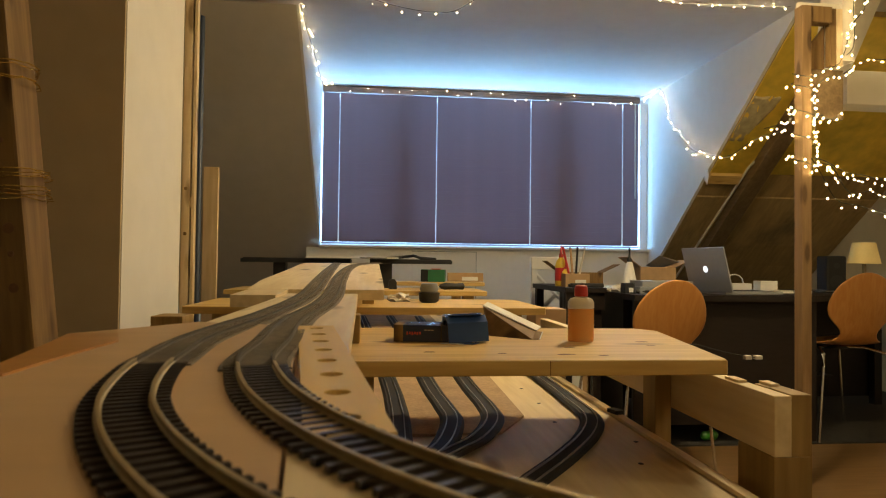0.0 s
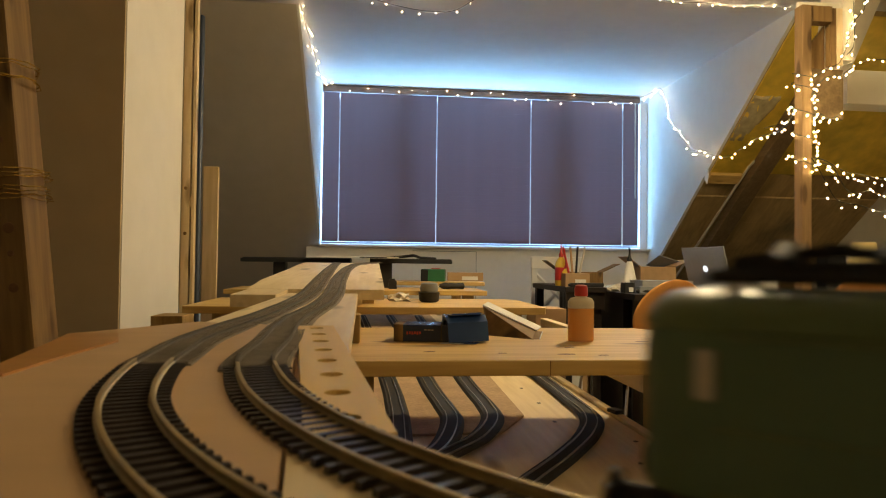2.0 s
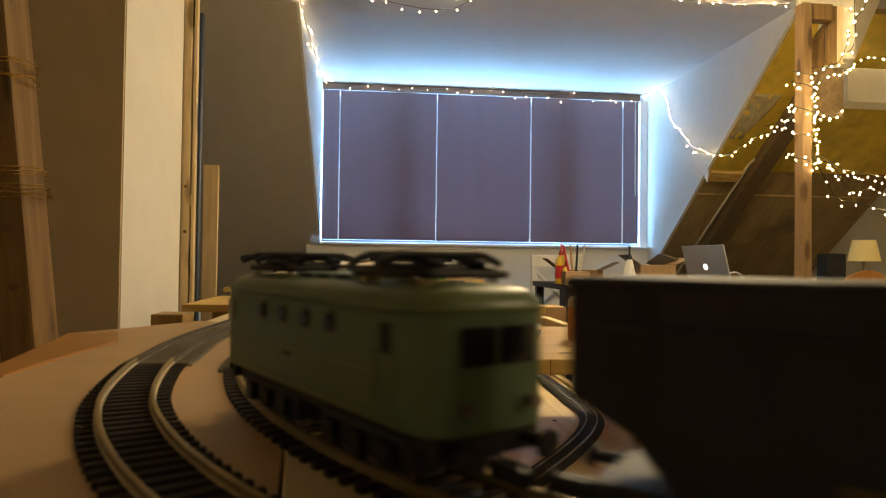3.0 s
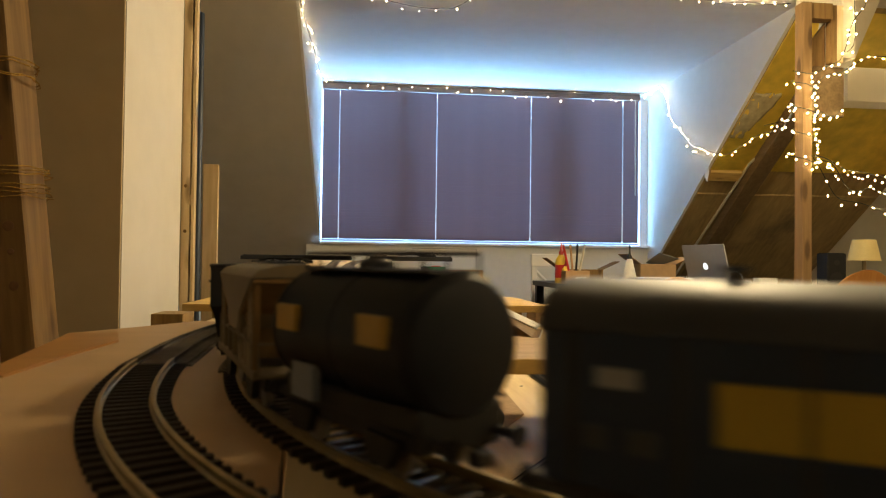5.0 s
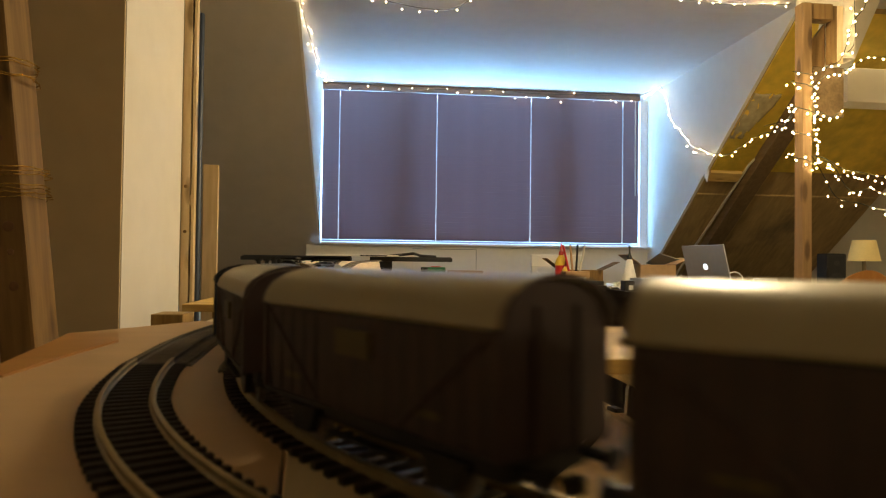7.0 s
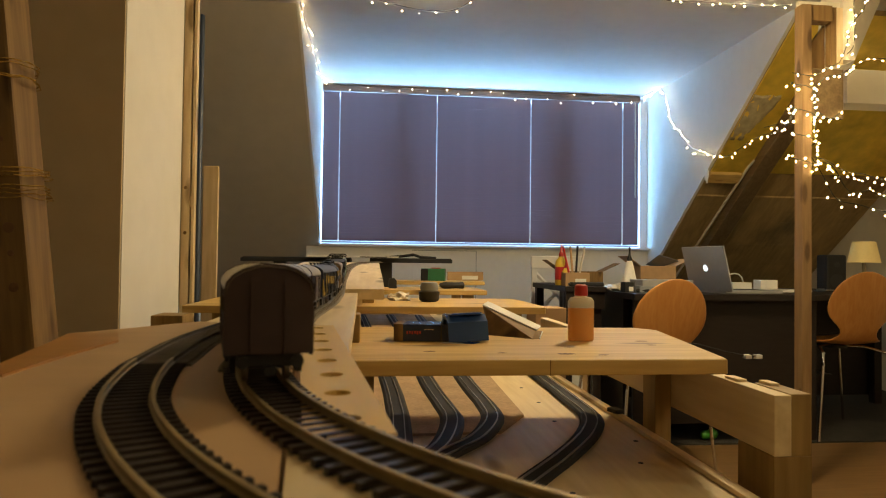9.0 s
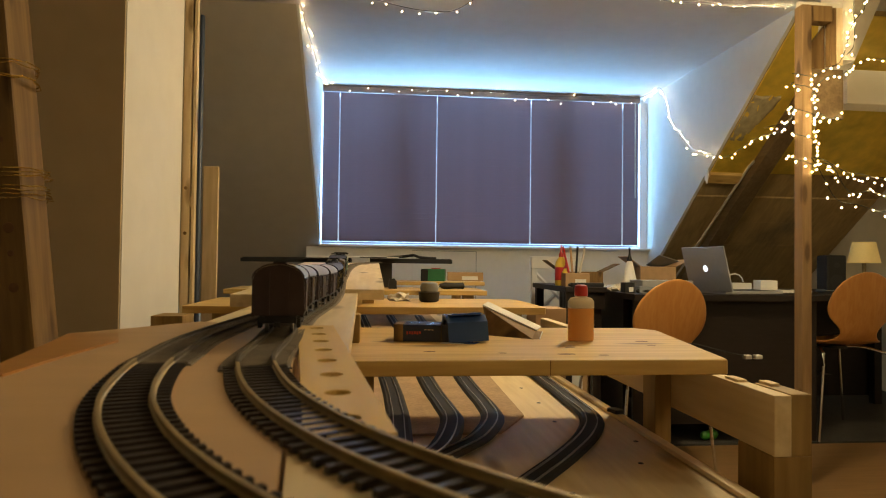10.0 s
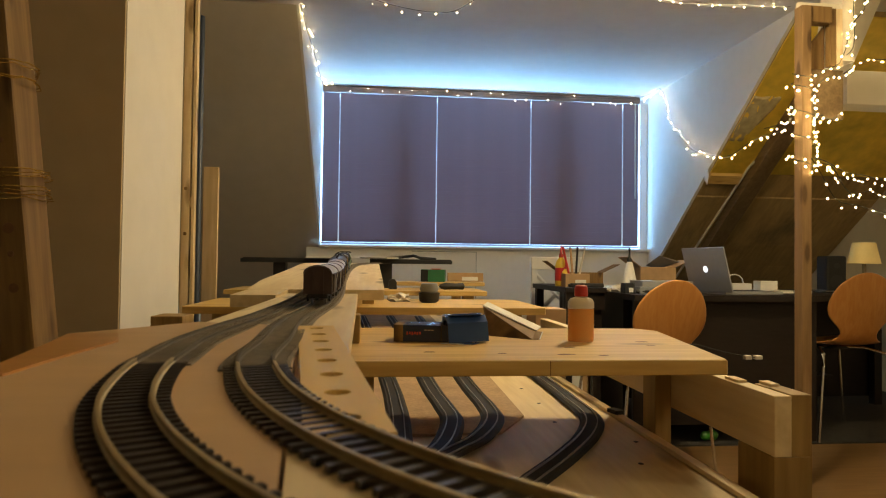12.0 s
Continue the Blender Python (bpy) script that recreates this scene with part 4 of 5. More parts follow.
carton("flat_box", "flat grey plastic box in a stack", pose(1.42, 3.13, DT), 0.27, 0.17, 0.032, GREYPLASTIC)
carton("flat_box", "flat pale grey plastic box lying on another", pose(1.43, 3.13, DT + 0.0322), 0.26, 0.16, 0.030, SILVER)
carton("small_box", "small dark box beside the stack", pose(1.245, 3.1, DT), 0.05, 0.06, 0.05, UNDER)
solid("black_tool", box(-0.09, -0.015, 0, 0.09, 0.015, 0.022, 0.006), UNDER, "black hand tool lying on the table edge", "tool", m=pose(1.10, 3.285, STP, 0, 0, 6))
solid("grey_sheet", box(-0.08, -0.06, 0, 0.08, 0.06, 0.003), GREYPLASTIC, "grey sheet leaning against the open box", "sheet", m=pose(1.62, 3.5, DT + 0.145, -28, 14, 10))
bm = bmesh.new()
bmesh.ops.create_icosphere(bm, subdivisions=3, radius=0.07)
for q in bm.verts:
    q.co *= 1 + 0.8 * noise.noise(q.co * 28)
    q.co.z = abs(q.co.z) * 0.45
solid("plastic_bag", bm, CLEAR, "crumpled clear plastic bag on the desk", "bag", m=pose(1.275, 3.28, DT))
for i, (u, v, a) in enumerate(((1.06, 3.29, 10), (1.13, 3.42, 70), (1.33, 3.05, -8), (2.42, 3.28, 15))):
    tl = thing("hand_tool", "small dark hand tool among the clutter", "tool", pose(u, v, STP if u < 1.2 else DT, 0, 0, a), group="loose hand tools")
    part("grip", lathe([(0.006, -0.06), (0.010, -0.05), (0.009, 0.0), (0.006, 0.004)], (0, 0, 0.0105), 10, "x"), (UNDER, REDM, UNDER, BLUEM)[i], tl, smooth=True)
    part("shank", tube([(0.0, 0, 0.0105), (0.07, 0, 0.0105)], 0.003, 8), STEEL, tl)
pb = carton("power_adapter", "white power adapter with a coiled cable", pose(2.02, 3.42, DT), 0.11, 0.05, 0.045, WHITECARD, cat="adapter")
part("cable", tube([(-0.05 + 0.05 * math.cos(a * 0.5), -0.03, 0.05 + 0.045 * math.sin(a * 0.5)) for a in range(0, 8)], 0.004, 6), WHITE, pb, "looped white cable")
carton("white_box", "small white box on the desk", pose(2.17, 3.42, DT), 0.10, 0.07, 0.06, WHITECARD)
solid("paper_heap", prism([(0, 0), (0.2, 0.02), (0.24, 0.12), (0.05, 0.15)], 0, 0.012), WHITECARD, "loose papers on the desk", "papers", m=pose(2.12, 3.22, DT))
for u, v, z, a in ((2.0, 3.2, 0.0, 12), (2.25, 3.3, 0.0, 40), (2.32, 3.45, 0.0, -20)):
    solid("cable", tube([(0.05 * i - 0.1, 0.03 * math.sin(i * 1.4 + a), 0.004) for i in range(7)], 0.003, 6), WHITE if a > 0 else UNDER, "loose cable lying on the desk", "cable", m=pose(u, v, DT + z, 0, 0, a))
carton("carton", "cardboard carton under the side table", pose(1.02, 3.55, 0.0), 0.28, 0.3, 0.55, CARD)
carton("carton", "brown cardboard carton standing by the frame", pose(0.56, 2.08, 0.0), 0.10, 0.12, 0.708, CARD)
pw = thing("plug_lead", "thin dark lead with two white plugs sticking out under the crossboard", "cable")
part("lead", tube([(0.50, 1.06, 0.7170), (0.56, 1.08, 0.7120), (0.624, 1.1, 0.6958), (0.6452, 1.1, 0.6917), (0.668, 1.1, 0.6870), (0.684, 1.1, 0.6862)], 0.0013, 6), UNDER, pw)
for u, w in ((0.664, 0.006), (0.6835, 0.0065)):
    part("plug", box(u - w, 1.095, 0.6832, u + w, 1.105, 0.6905, 0.0012), WHITE, pw, "small white plug")
solid("green_toy", lathe([(0.01, -0.05), (0.022, -0.035), (0.02, 0.0), (0.026, 0.025), (0.012, 0.05)], segs=14, axis="x"), GREENM, "bright green plastic piece on the carpet", "toy", smooth=True, m=pose(1.625, 3.015, 0.034, 0, 0, 20))

# ---------------------------------------------------------------- things on the crossboards
TOP = 0.736
bottle = thing("dropper_bottle", "half-full bottle of orange liquid with a red cap", "bottle", pose(0.301, 0.925, TOP))


def oval(rows, k=0.55, segs=24):
    bm = lathe(rows, segs=segs)
    for q in bm.verts:
        q.co.y *= k
    return bm


part("liquid", oval([(0.0185, 0.0006), (0.0195, 0.003), (0.0195, 0.048)]), LIQUID, bottle, "orange liquid", smooth=True)
part("body", oval([(0.0192, 0.0485), (0.0198, 0.050), (0.0196, 0.058), (0.016, 0.063), (0.009, 0.065), (0.008, 0.068)]), CLEAR, bottle, "milky upper bottle", smooth=True)
part("cap", lathe([(0.0095, 0.066), (0.0098, 0.074), (0.0088, 0.081), (0.005, 0.0825)], segs=20), REDM, bottle, "ribbed red cap", smooth=True)

bx = thing("model_box", "opened blue and black model box with a lettered side", "box", pose(0.095, 0.94, TOP, 0, 0, -9))
part("tray", box(-0.062, -0.026, 0, 0.030, 0.026, 0.024, 0.0008), NAVYBOX, bx, "dark printed box tray")
part("end_panel", box(-0.0632, -0.0262, 0.0004, -0.050, 0.0262, 0.0243), OLD_Z, bx, "brown end panel")
for i in range(6):
    part("lettering", box(-0.045 + i * 0.0036, -0.0266, 0.010 + 0.001 * (i % 2), -0.0428 + i * 0.0036, -0.0259, 0.0145), REDM, bx, "red unreadable mark")
for i in range(3):
    part("lettering", box(-0.020 + i * 0.005, -0.0266, 0.0165, -0.0165 + i * 0.005, -0.0259, 0.0175), PALE, bx, "pale unreadable mark")
sl = part("sleeve", prism([(-0.035, 0.0), (0.028, 0.0), (0.026, 0.030), (0.018, 0.036), (-0.012, 0.035), (-0.03, 0.027)], 0.005, 0.062, "x"), BLUEBOX, bx, "blue card sleeve")
sl.matrix_local = pose(0.004, -0.002, 0.0, 0, -3, 11)
part("inner_edge", box(0.0035, -0.030, 0.0004, 0.0052, 0.026, 0.0285), UNDER, bx, "dark inner end of the sleeve")
wf = part("window_fold", box(-0.024, -0.019, 0, 0.024, 0.019, 0.0010, 0.0004), FILM, bx, "clear window film, its white glare in the colour")
wf.matrix_local = pose(0.036, 0.004, 0.0372, -3, -2, 11)
fr = part("window_rim", box(-0.022, -0.0215, 0, 0.020, -0.0165, 0.0024, 0.0004), BLUEBOX, bx, "blue window rim")
fr.matrix_local = pose(0.036, 0.004, 0.0368, -3, -2, 11)
part("hanger_hole", lathe([(0.005, 0.0362), (0.005, 0.0372)], (0.04, -0.006, 0), 16), UNDER, bx)
part("tab", prism([(0.018, -0.040), (0.050, -0.046), (0.058, -0.028), (0.020, -0.026)], 0.0004, 0.0014), BLUEBOX, bx, "blue torn tab")
part("tab", prism([(0.004, -0.043), (0.034, -0.050), (0.036, -0.046), (0.010, -0.038)], 0.0003, 0.0012), WHITECARD, bx, "white torn tab")
fl = thing("card_tray", "empty brown card tray tipped up on its edge", "box")
corner = [Vector(q) for q in ((0.176, 1.045, 0.7795), (0.2525, 0.992, 0.7440), (0.236, 0.945, 0.7362), (0.176, 1.000, 0.7362))]
nrm = (corner[1] - corner[0]).cross(corner[3] - corner[0]).normalized() * 0.0012


def slab(pts, n):
    bm = bmesh.new()
    lo = [bm.verts.new(q) for q in pts]
    hi = [bm.verts.new(q + n) for q in pts]
    bm.faces.new(lo[::-1])
    bm.faces.new(hi)
    for i in range(len(pts)):
        j = (i + 1) % len(pts)
        bm.faces.new((lo[i], lo[j], hi[j], hi[i]))
    bmesh.ops.recalc_face_normals(bm, faces=bm.faces[:])
    return bm


# shade of the underside and light on the edges are put into the colours
part("base", slab(corner, nrm), OLD_Z, fl, "inner card, its shade in the dark brown")
back = Vector((0.012, 0.020, 0.004))
part("side", slab([corner[0], corner[1], corner[1] + back, corner[0] + back], Vector((0, 0, 0.0014))), WHITECARD, fl, "white card edge, top light in its colour")
part("side", slab([corner[1], corner[1] + Vector((0.008, -0.004, -0.001)), corner[2] + Vector((0.008, -0.004, 0.001)), corner[2]], Vector((0, 0.0012, 0.0002))), OLD_Z, fl, "brown folded end")
part("rim", tube([corner[1] + Vector((0.008, -0.004, -0.001)), corner[2] + Vector((0.008, -0.004, 0.001))], 0.0009, 5), WHITECARD, fl, "white card edge, top light in its colour")
part("rim", tube([corner[0], corner[1] + Vector((0.0, 0, 0.0006))], 0.0011, 5), WHITECARD, fl, "white card edge, top light in its colour")

cup = thing("dark_cup", "dark two-part plastic cup on the crossboard", "cup", pose(0.152, 1.80, 0.740))
part("lower_half", lathe([(0.020, 0), (0.027, 0.004), (0.029, 0.022), (0.030, 0.027), (0.024, 0.029)], segs=18), UNDER, cup, smooth=True)
part("upper_half", lathe([(0.023, 0.029), (0.026, 0.036), (0.023, 0.052), (0.018, 0.054)], segs=18), GREYPLASTIC, cup, smooth=True)
bm = bmesh.new()
bmesh.ops.create_icosphere(bm, subdivisions=3, radius=0.03)
for q in bm.verts:
    q.co *= 1 + 0.9 * noise.noise(q.co * 60)
    q.co.z = abs(q.co.z) * 0.6
solid("plastic_scrap", bm, CLEAR, "crumpled clear plastic scrap", "scrap", m=pose(0.075, 1.84, 0.7405))
solid("clip", prism([(-0.016, 0), (0.016, 0), (0.016, 0.03), (0.006, 0.042), (-0.012, 0.040), (-0.016, 0.028)], -0.012, 0.012, "y"), UNDER, "small black clip on the crossboard", "clip", m=pose(0.075, 2.66, 0.742))
tool = thing("black_handle_tool", "black handled tool lying on the crossboard", "tool", pose(0.315, 2.65, 0.742, 0, 0, 8))
part("handle", lathe([(0.008, -0.05), (0.014, -0.03), (0.012, 0.02), (0.014, 0.05), (0.006, 0.055)], (0, 0, 0.0145), 12, "x"), UNDER, tool, smooth=True)
part("blade", box(-0.16, -0.006, 0.006, -0.045, 0.006, 0.010), PALE, tool)
gb = thing("green_box", "small green box with a red corner", "box", pose(0.30, 3.30, 0.757, 0, 0, -10))
part("body", box(-0.06, -0.04, 0, 0.06, 0.04, 0.062, 0.002), GREENBOX, gb)
part("dark_side", box(-0.0612, -0.0405, 0.001, -0.025, -0.0395, 0.0605), UNDER, gb)
part("red_corner", box(-0.01, -0.03, 0.0622, 0.035, 0.03, 0.0665, 0.001), REDM, gb)
carton("carton", "torn brown cardboard strip leaning on the board", pose(0.48, 3.42, 0.757), 0.19, 0.02, 0.045, CARD)

for u0, u1, z in ((-0.55, -0.10, 0.846), (-0.02, 0.33, 0.846)):
    br = thing("black_deck", "black plastic bridge deck across the ramp's end", "bridge", pose(0, 0, 0))
    part("girder", box(u0, 2.75, z, u1, 2.93, z + 0.016, 0.002), BLACK, br)
    part("rail", box(u0, 2.80, z + 0.016, u1, 2.803, z + 0.020), UNDER, br)
    part("rail", box(u0, 2.85, z + 0.016, u1, 2.853, z + 0.020), UNDER, br)
    for u in ((u0 + 0.13, u1 - 0.06) if u0 < -0.3 else (u0 + 0.0, u0 + 0.045)):
        part("pier", box(u, 2.77, 0.742, u + 0.05, 2.84, z, 0.002), UNDER, br)
solid("white_strip", box(-0.28, 2.70, 0.866, 0.10, 2.76, 0.872, 0.002), WHITECARD, "white card strip lying over the bridge deck", "strip")
solid("spare_track", box(-0.06, 2.68, 0.8665, 0.05, 2.69, 0.8705), UNDER, "dark short piece of track", "track")
solid("track_heap", tube([(0.05, 2.84, 0.868), (0.12, 2.86, 0.875), (0.17, 2.84, 0.882), (0.2, 2.86, 0.872), (0.27, 2.85, 0.868)], 0.007, 6), UNDER, "black pieces heaped on the deck", "pieces")


# ---------------------------------------------------------------- fairy lights
bulb_bm = bmesh.new()
bm_lathe(bulb_bm, [(0.0015, -0.009), (0.0052, -0.005), (0.0062, 0.0), (0.005, 0.005), (0.0015, 0.009)], segs=10)
BULB_ME = mesh_of("bulb", bulb_bm, BULB, True)
rnd = random.Random(5)


def fairy_string(label, ctrl, count, spread, hang=0.02, k=1.0):
    k *= 0.40
    ob = thing("fairy_lights", label, "string lights", group="warm fairy light strings")
    line = Line(spline(ctrl, 0.04))
    n = int(line.s[-1] / 0.035) + 2
    part("wire", tube([line.at(line.s[-1] * i / n) for i in range(n + 1)], 0.0016, 5), WIRE, ob, "thin dark green wire")
    for i in range(count):
        p = line.at(line.s[-1] * (i + 0.3 + 0.5 * rnd.random()) / count)
        q = new("bulb", BULB_ME)
        q.parent = ob
        off = Vector((rnd.uniform(-spread, spread), rnd.uniform(-spread, spread) * 0.4, rnd.uniform(-hang - spread, spread * 0.5)))
        q.matrix_world = Matrix.LocRotScale(p + off, Euler((rnd.uniform(-1, 1), rnd.uniform(-1, 1), 0)), Vector((k, k, k)))
    return ob


fairy_string("fairy lights along the top of the dormer cheek", [(-0.395, 3.35, 2.17), (-0.395, 3.7, 2.15), (-0.395, 4.1, 2.165), (-0.395, 4.45, 2.15), (-0.395, 4.7, 2.165), (-0.37, 4.88, 2.17)], 22, 0.02)
fairy_string("fairy lights draped over the blind's head rail", [(-0.37, 4.88, 2.17), (0.0, 4.90, 2.17), (0.4, 4.90, 2.155), (0.8, 4.90, 2.172), (1.2, 4.90, 2.155), (1.6, 4.90, 2.16), (2.05, 4.90, 2.165)], 21, 0.03, 0.03, 1.15)
fairy_string("fairy lights sagging down the white dormer cheek", [(2.05, 4.90, 2.165), (2.09, 4.75, 2.175), (2.09, 4.60, 2.17), (2.09, 4.509, 2.0585), (2.09, 4.444, 1.9035), (2.09, 4.27, 1.763), (2.09, 4.109, 1.629), (2.09, 3.923, 1.5715)], 22, 0.02, 0.02, 1.1)
fairy_string("fairy lights drawn from the dormer cheek to the post", [(2.09, 3.923, 1.5715), (2.011, 3.55, 1.483), (1.938, 3.2, 1.498), (1.832, 2.9, 1.475), (1.754, 2.7, 1.44), (1.681, 2.5, 1.436), (1.631, 2.39, 1.449)], 16, 0.012, 0.008, 1.1)
fairy_string("short fairy light loop beside the post", [(1.643, 2.6, 1.441), (1.677, 2.55, 1.448), (1.681, 2.5, 1.445), (1.626, 2.38, 1.468)], 7, 0.012, 0.005)
fairy_string("fairy lights hanging in a bow from the ceiling", [(-0.10, 3.24, 2.19), (0.044, 3.28, 2.165), (0.204, 3.31, 2.15), (0.307, 3.318, 2.15), (0.394, 3.306, 2.155), (0.5, 3.2, 2.19)], 7, 0.012, 0.02)
fairy_string("fairy lights hanging in a shallow bow from the ceiling", [(1.36, 3.1, 2.189), (1.50, 3.1, 2.176), (1.62, 3.1, 2.182), (1.77, 3.1, 2.176), (1.89, 3.1, 2.181), (1.998, 3.1, 2.178), (2.10, 3.1, 2.189)], 11, 0.006, 0.008)
coil = [(1.697 + (0.042 + 0.012 * math.sin(a * 0.9)) * math.cos(a * 0.75), 2.425 + 0.048 * math.sin(a * 0.75), 1.63 - 0.0118 * a) for a in range(34)]
fairy_string("fairy lights wound round the pine post", coil, 36, 0.022, 0.0, 1.1)
fairy_string("fairy lights hanging straight down beside the post", [(1.712, 2.38, 1.539), (1.714, 2.38, 1.494), (1.719, 2.38, 1.445), (1.719, 2.38, 1.38), (1.728, 2.38, 1.322), (1.719, 2.38, 1.286), (1.728, 2.38, 1.244)], 16, 0.01, 0.0, 1.15)
fairy_string("fairy lights running from the post along the beam", [(1.702, 2.38, 1.532), (1.733, 2.38, 1.573), (1.769, 2.39, 1.605), (1.855, 2.42, 1.626), (1.972, 2.5, 1.687), (2.09, 2.56, 1.742), (2.164, 2.58, 1.754), (2.384, 2.58, 1.77)], 17, 0.01, 0.004, 1.15)
fairy_string("fairy lights climbing to the roof", [(1.622, 2.38, 1.611), (1.662, 2.37, 1.603), (1.717, 2.38, 1.604), (1.777, 2.39, 1.641), (1.827, 2.39, 1.662), (1.856, 2.39, 1.726), (1.879, 2.4, 1.795), (1.917, 2.42, 1.85), (1.999, 2.46, 1.951), (2.02, 2.6, 2.18)], 21, 0.012, 0.004, 1.1)
fairy_string("second wire climbing beside the pier", [(1.86, 2.39, 1.70), (1.905, 2.41, 1.74), (1.91, 2.41, 1.82), (1.905, 2.41, 1.90), (1.92, 2.42, 1.97)], 5, 0.012, 0.004)
fairy_string("short fairy light branch above the gable string", [(1.702, 2.38, 1.44), (1.75, 2.39, 1.457), (1.813, 2.42, 1.444), (1.885, 2.45, 1.485)], 7, 0.01, 0.004, 1.15)
fairy_string("fairy lights strung from the post to the gable", [(1.711, 2.38, 1.282), (1.789, 2.42, 1.279), (1.941, 2.5, 1.247), (2.044, 2.55, 1.249), (2.248, 2.65, 1.241), (2.675, 2.9, 1.256), (3.49, 3.3, 1.3)], 52, 0.018, 0.012, 1.15)
fairy_string("fairy lights drooping under the gable string", [(1.728, 2.38, 1.26), (1.808, 2.42, 1.264), (1.875, 2.46, 1.23), (1.93, 2.5, 1.19), (1.976, 2.5, 1.153), (2.085, 2.55, 1.18), (2.206, 2.6, 1.159), (2.675, 2.9, 1.2)], 28, 0.018, 0.012, 1.15)
fairy_string("lowest fairy light strand at the gable", [(1.702, 2.38, 1.281), (1.754, 2.4, 1.23), (1.838, 2.46, 1.169), (1.908, 2.5, 1.124), (1.998, 2.5, 1.112), (2.192, 2.6, 1.095), (2.675, 2.9, 1.118)], 13, 0.018, 0.012, 1.15)

# ---------------------------------------------------------------- train
def hull(length, half, z0, z1, z2, nose=0.0, segs=8):
    """A wagon body along y with an arched roof line: side from z0 to z1, crown at z2."""
    prof = [(-half, z0), (-half, z1)]
    for i in range(1, segs):
        a = math.pi * (1 - i / segs)
        prof.append((half * math.cos(a), z1 + (z2 - z1) * math.sin(a)))
    prof += [(half, z1), (half, z0)]
    return prism(prof, -length / 2, length / 2, "y")


def roof_shell(length, half, z1, z2, segs=10, th=0.0008):
    prof = [(half * math.cos(math.pi * i / segs), z1 + (z2 - z1) * math.sin(math.pi * i / segs)) for i in range(segs + 1)]
    inner = [((half - th) * math.cos(math.pi * i / segs), z1 - th + (z2 - z1) * math.sin(math.pi * i / segs)) for i in range(segs, -1, -1)]
    return prism(prof + inner, -length / 2, length / 2, "y")


def wheelset(parent, y, r=0.0055):
    bm = bmesh.new()
    for x in (-0.0079, 0.0079):
        bm_lathe(bm, [(r * 0.5, -0.0012), (r * 0.8, -0.0012), (r, -0.001), (r, 0.001), (r * 0.8, 0.0012), (r * 0.5, 0.0008)], (x, 0, 0), 18, "x")
        for k in range(4):
            c, n = math.cos(k * math.pi / 2) * r * 0.66, math.sin(k * math.pi / 2) * r * 0.66
            bm_tube(bm, [(x - 0.0014, c, n), (x + 0.0014, c, n)], 0.0006, 5)
    bm_tube(bm, [(-0.0079, 0, 0), (0.0079, 0, 0)], 0.001, 6)
    ob = part("wheelset", bm, COPPER, parent, "dull metal wheels on an axle", smooth=True)
    ob.location = (0, y, r)
    ob["radius"] = r
    return ob


def running_gear(ob, length, axles, dark=None):
    part("underframe", box(-0.0115, -length / 2 + 0.002, 0.0075, 0.0115, length / 2 - 0.002, 0.0127, 0.0006), UNDER, ob, "black underframe")
    for y in axles:
        wheelset(ob, y)
        for x in (-0.0125, 0.0125):
            part("axle_guard", prism([(y - 0.007, 0.010), (y - 0.004, 0.0035), (y + 0.004, 0.0035), (y + 0.007, 0.010)], x - 0.0012, x + 0.0012, "x"), UNDER, ob)
    for e in (-1, 1):
        part("coupling", box(-0.002, e * length / 2 - 0.002, 0.0055, 0.002, e * (length / 2 + 0.0075) + 0.002, 0.0085), UNDER, ob, "black hook coupling")
        for x in (-0.0095, 0.0095):
            y = e * (length / 2 + 0.001)
            part("buffer", lathe([(0.0012, y - 0.002), (0.0012, y + e * 0.004), (0.0024, y + e * 0.0042), (0.0024, y + e * 0.005)] if e > 0 else
                                 [(0.0024, y - 0.005), (0.0024, y - 0.0042), (0.0012, y - 0.004), (0.0012, y + 0.002)], (x, 0, 0.0105), 10, "y"), UNDER, ob)


def pantograph(ob, y):
    """A folded pantograph: base frame, crossed arms and two contact strips."""
    z = 0.0452
    pan = part("pantograph", tube([(-0.010, y - 0.016, z), (0.010, y - 0.016, z), (0.010, y + 0.016, z), (-0.010, y + 0.016, z), (-0.010, y - 0.016, z)], 0.0010, 6), UNDER, ob,
               "folded black pantograph")
    for x in (-0.008, 0.008):
        part("arm", tube([(x, y - 0.015, z + 0.0006), (x * 0.7, y + 0.014, z + 0.0022), (x * 0.9, y - 0.002, z + 0.0042)], 0.0009, 6), UNDER, pan)
        part("arm", tube([(x, y + 0.015, z + 0.0006), (x * 0.7, y - 0.014, z + 0.0022), (x * 0.9, y + 0.002, z + 0.0042)], 0.0009, 6), UNDER, pan)
    for d in (-0.006, 0.006):
        part("contact_strip", tube([(-0.017, y + d, z + 0.0022), (-0.012, y + d, z + 0.0042), (0.012, y + d, z + 0.0042), (0.017, y + d, z + 0.0022)], 0.0010, 6), UNDER, pan)
    part("spring_box", box(-0.0045, y - 0.011, z - 0.0006, 0.0045, y + 0.011, z + 0.0018, 0.0006), UNDER, pan)
    for x in (-0.009, 0.009):
        for d in (-0.013, 0.013):
            part("insulator", lathe([(0.0012, 0.0405), (0.0018, 0.0425), (0.0012, 0.0435), (0.0012, z)], (x, y + d, 0), 8), CREAM, pan)


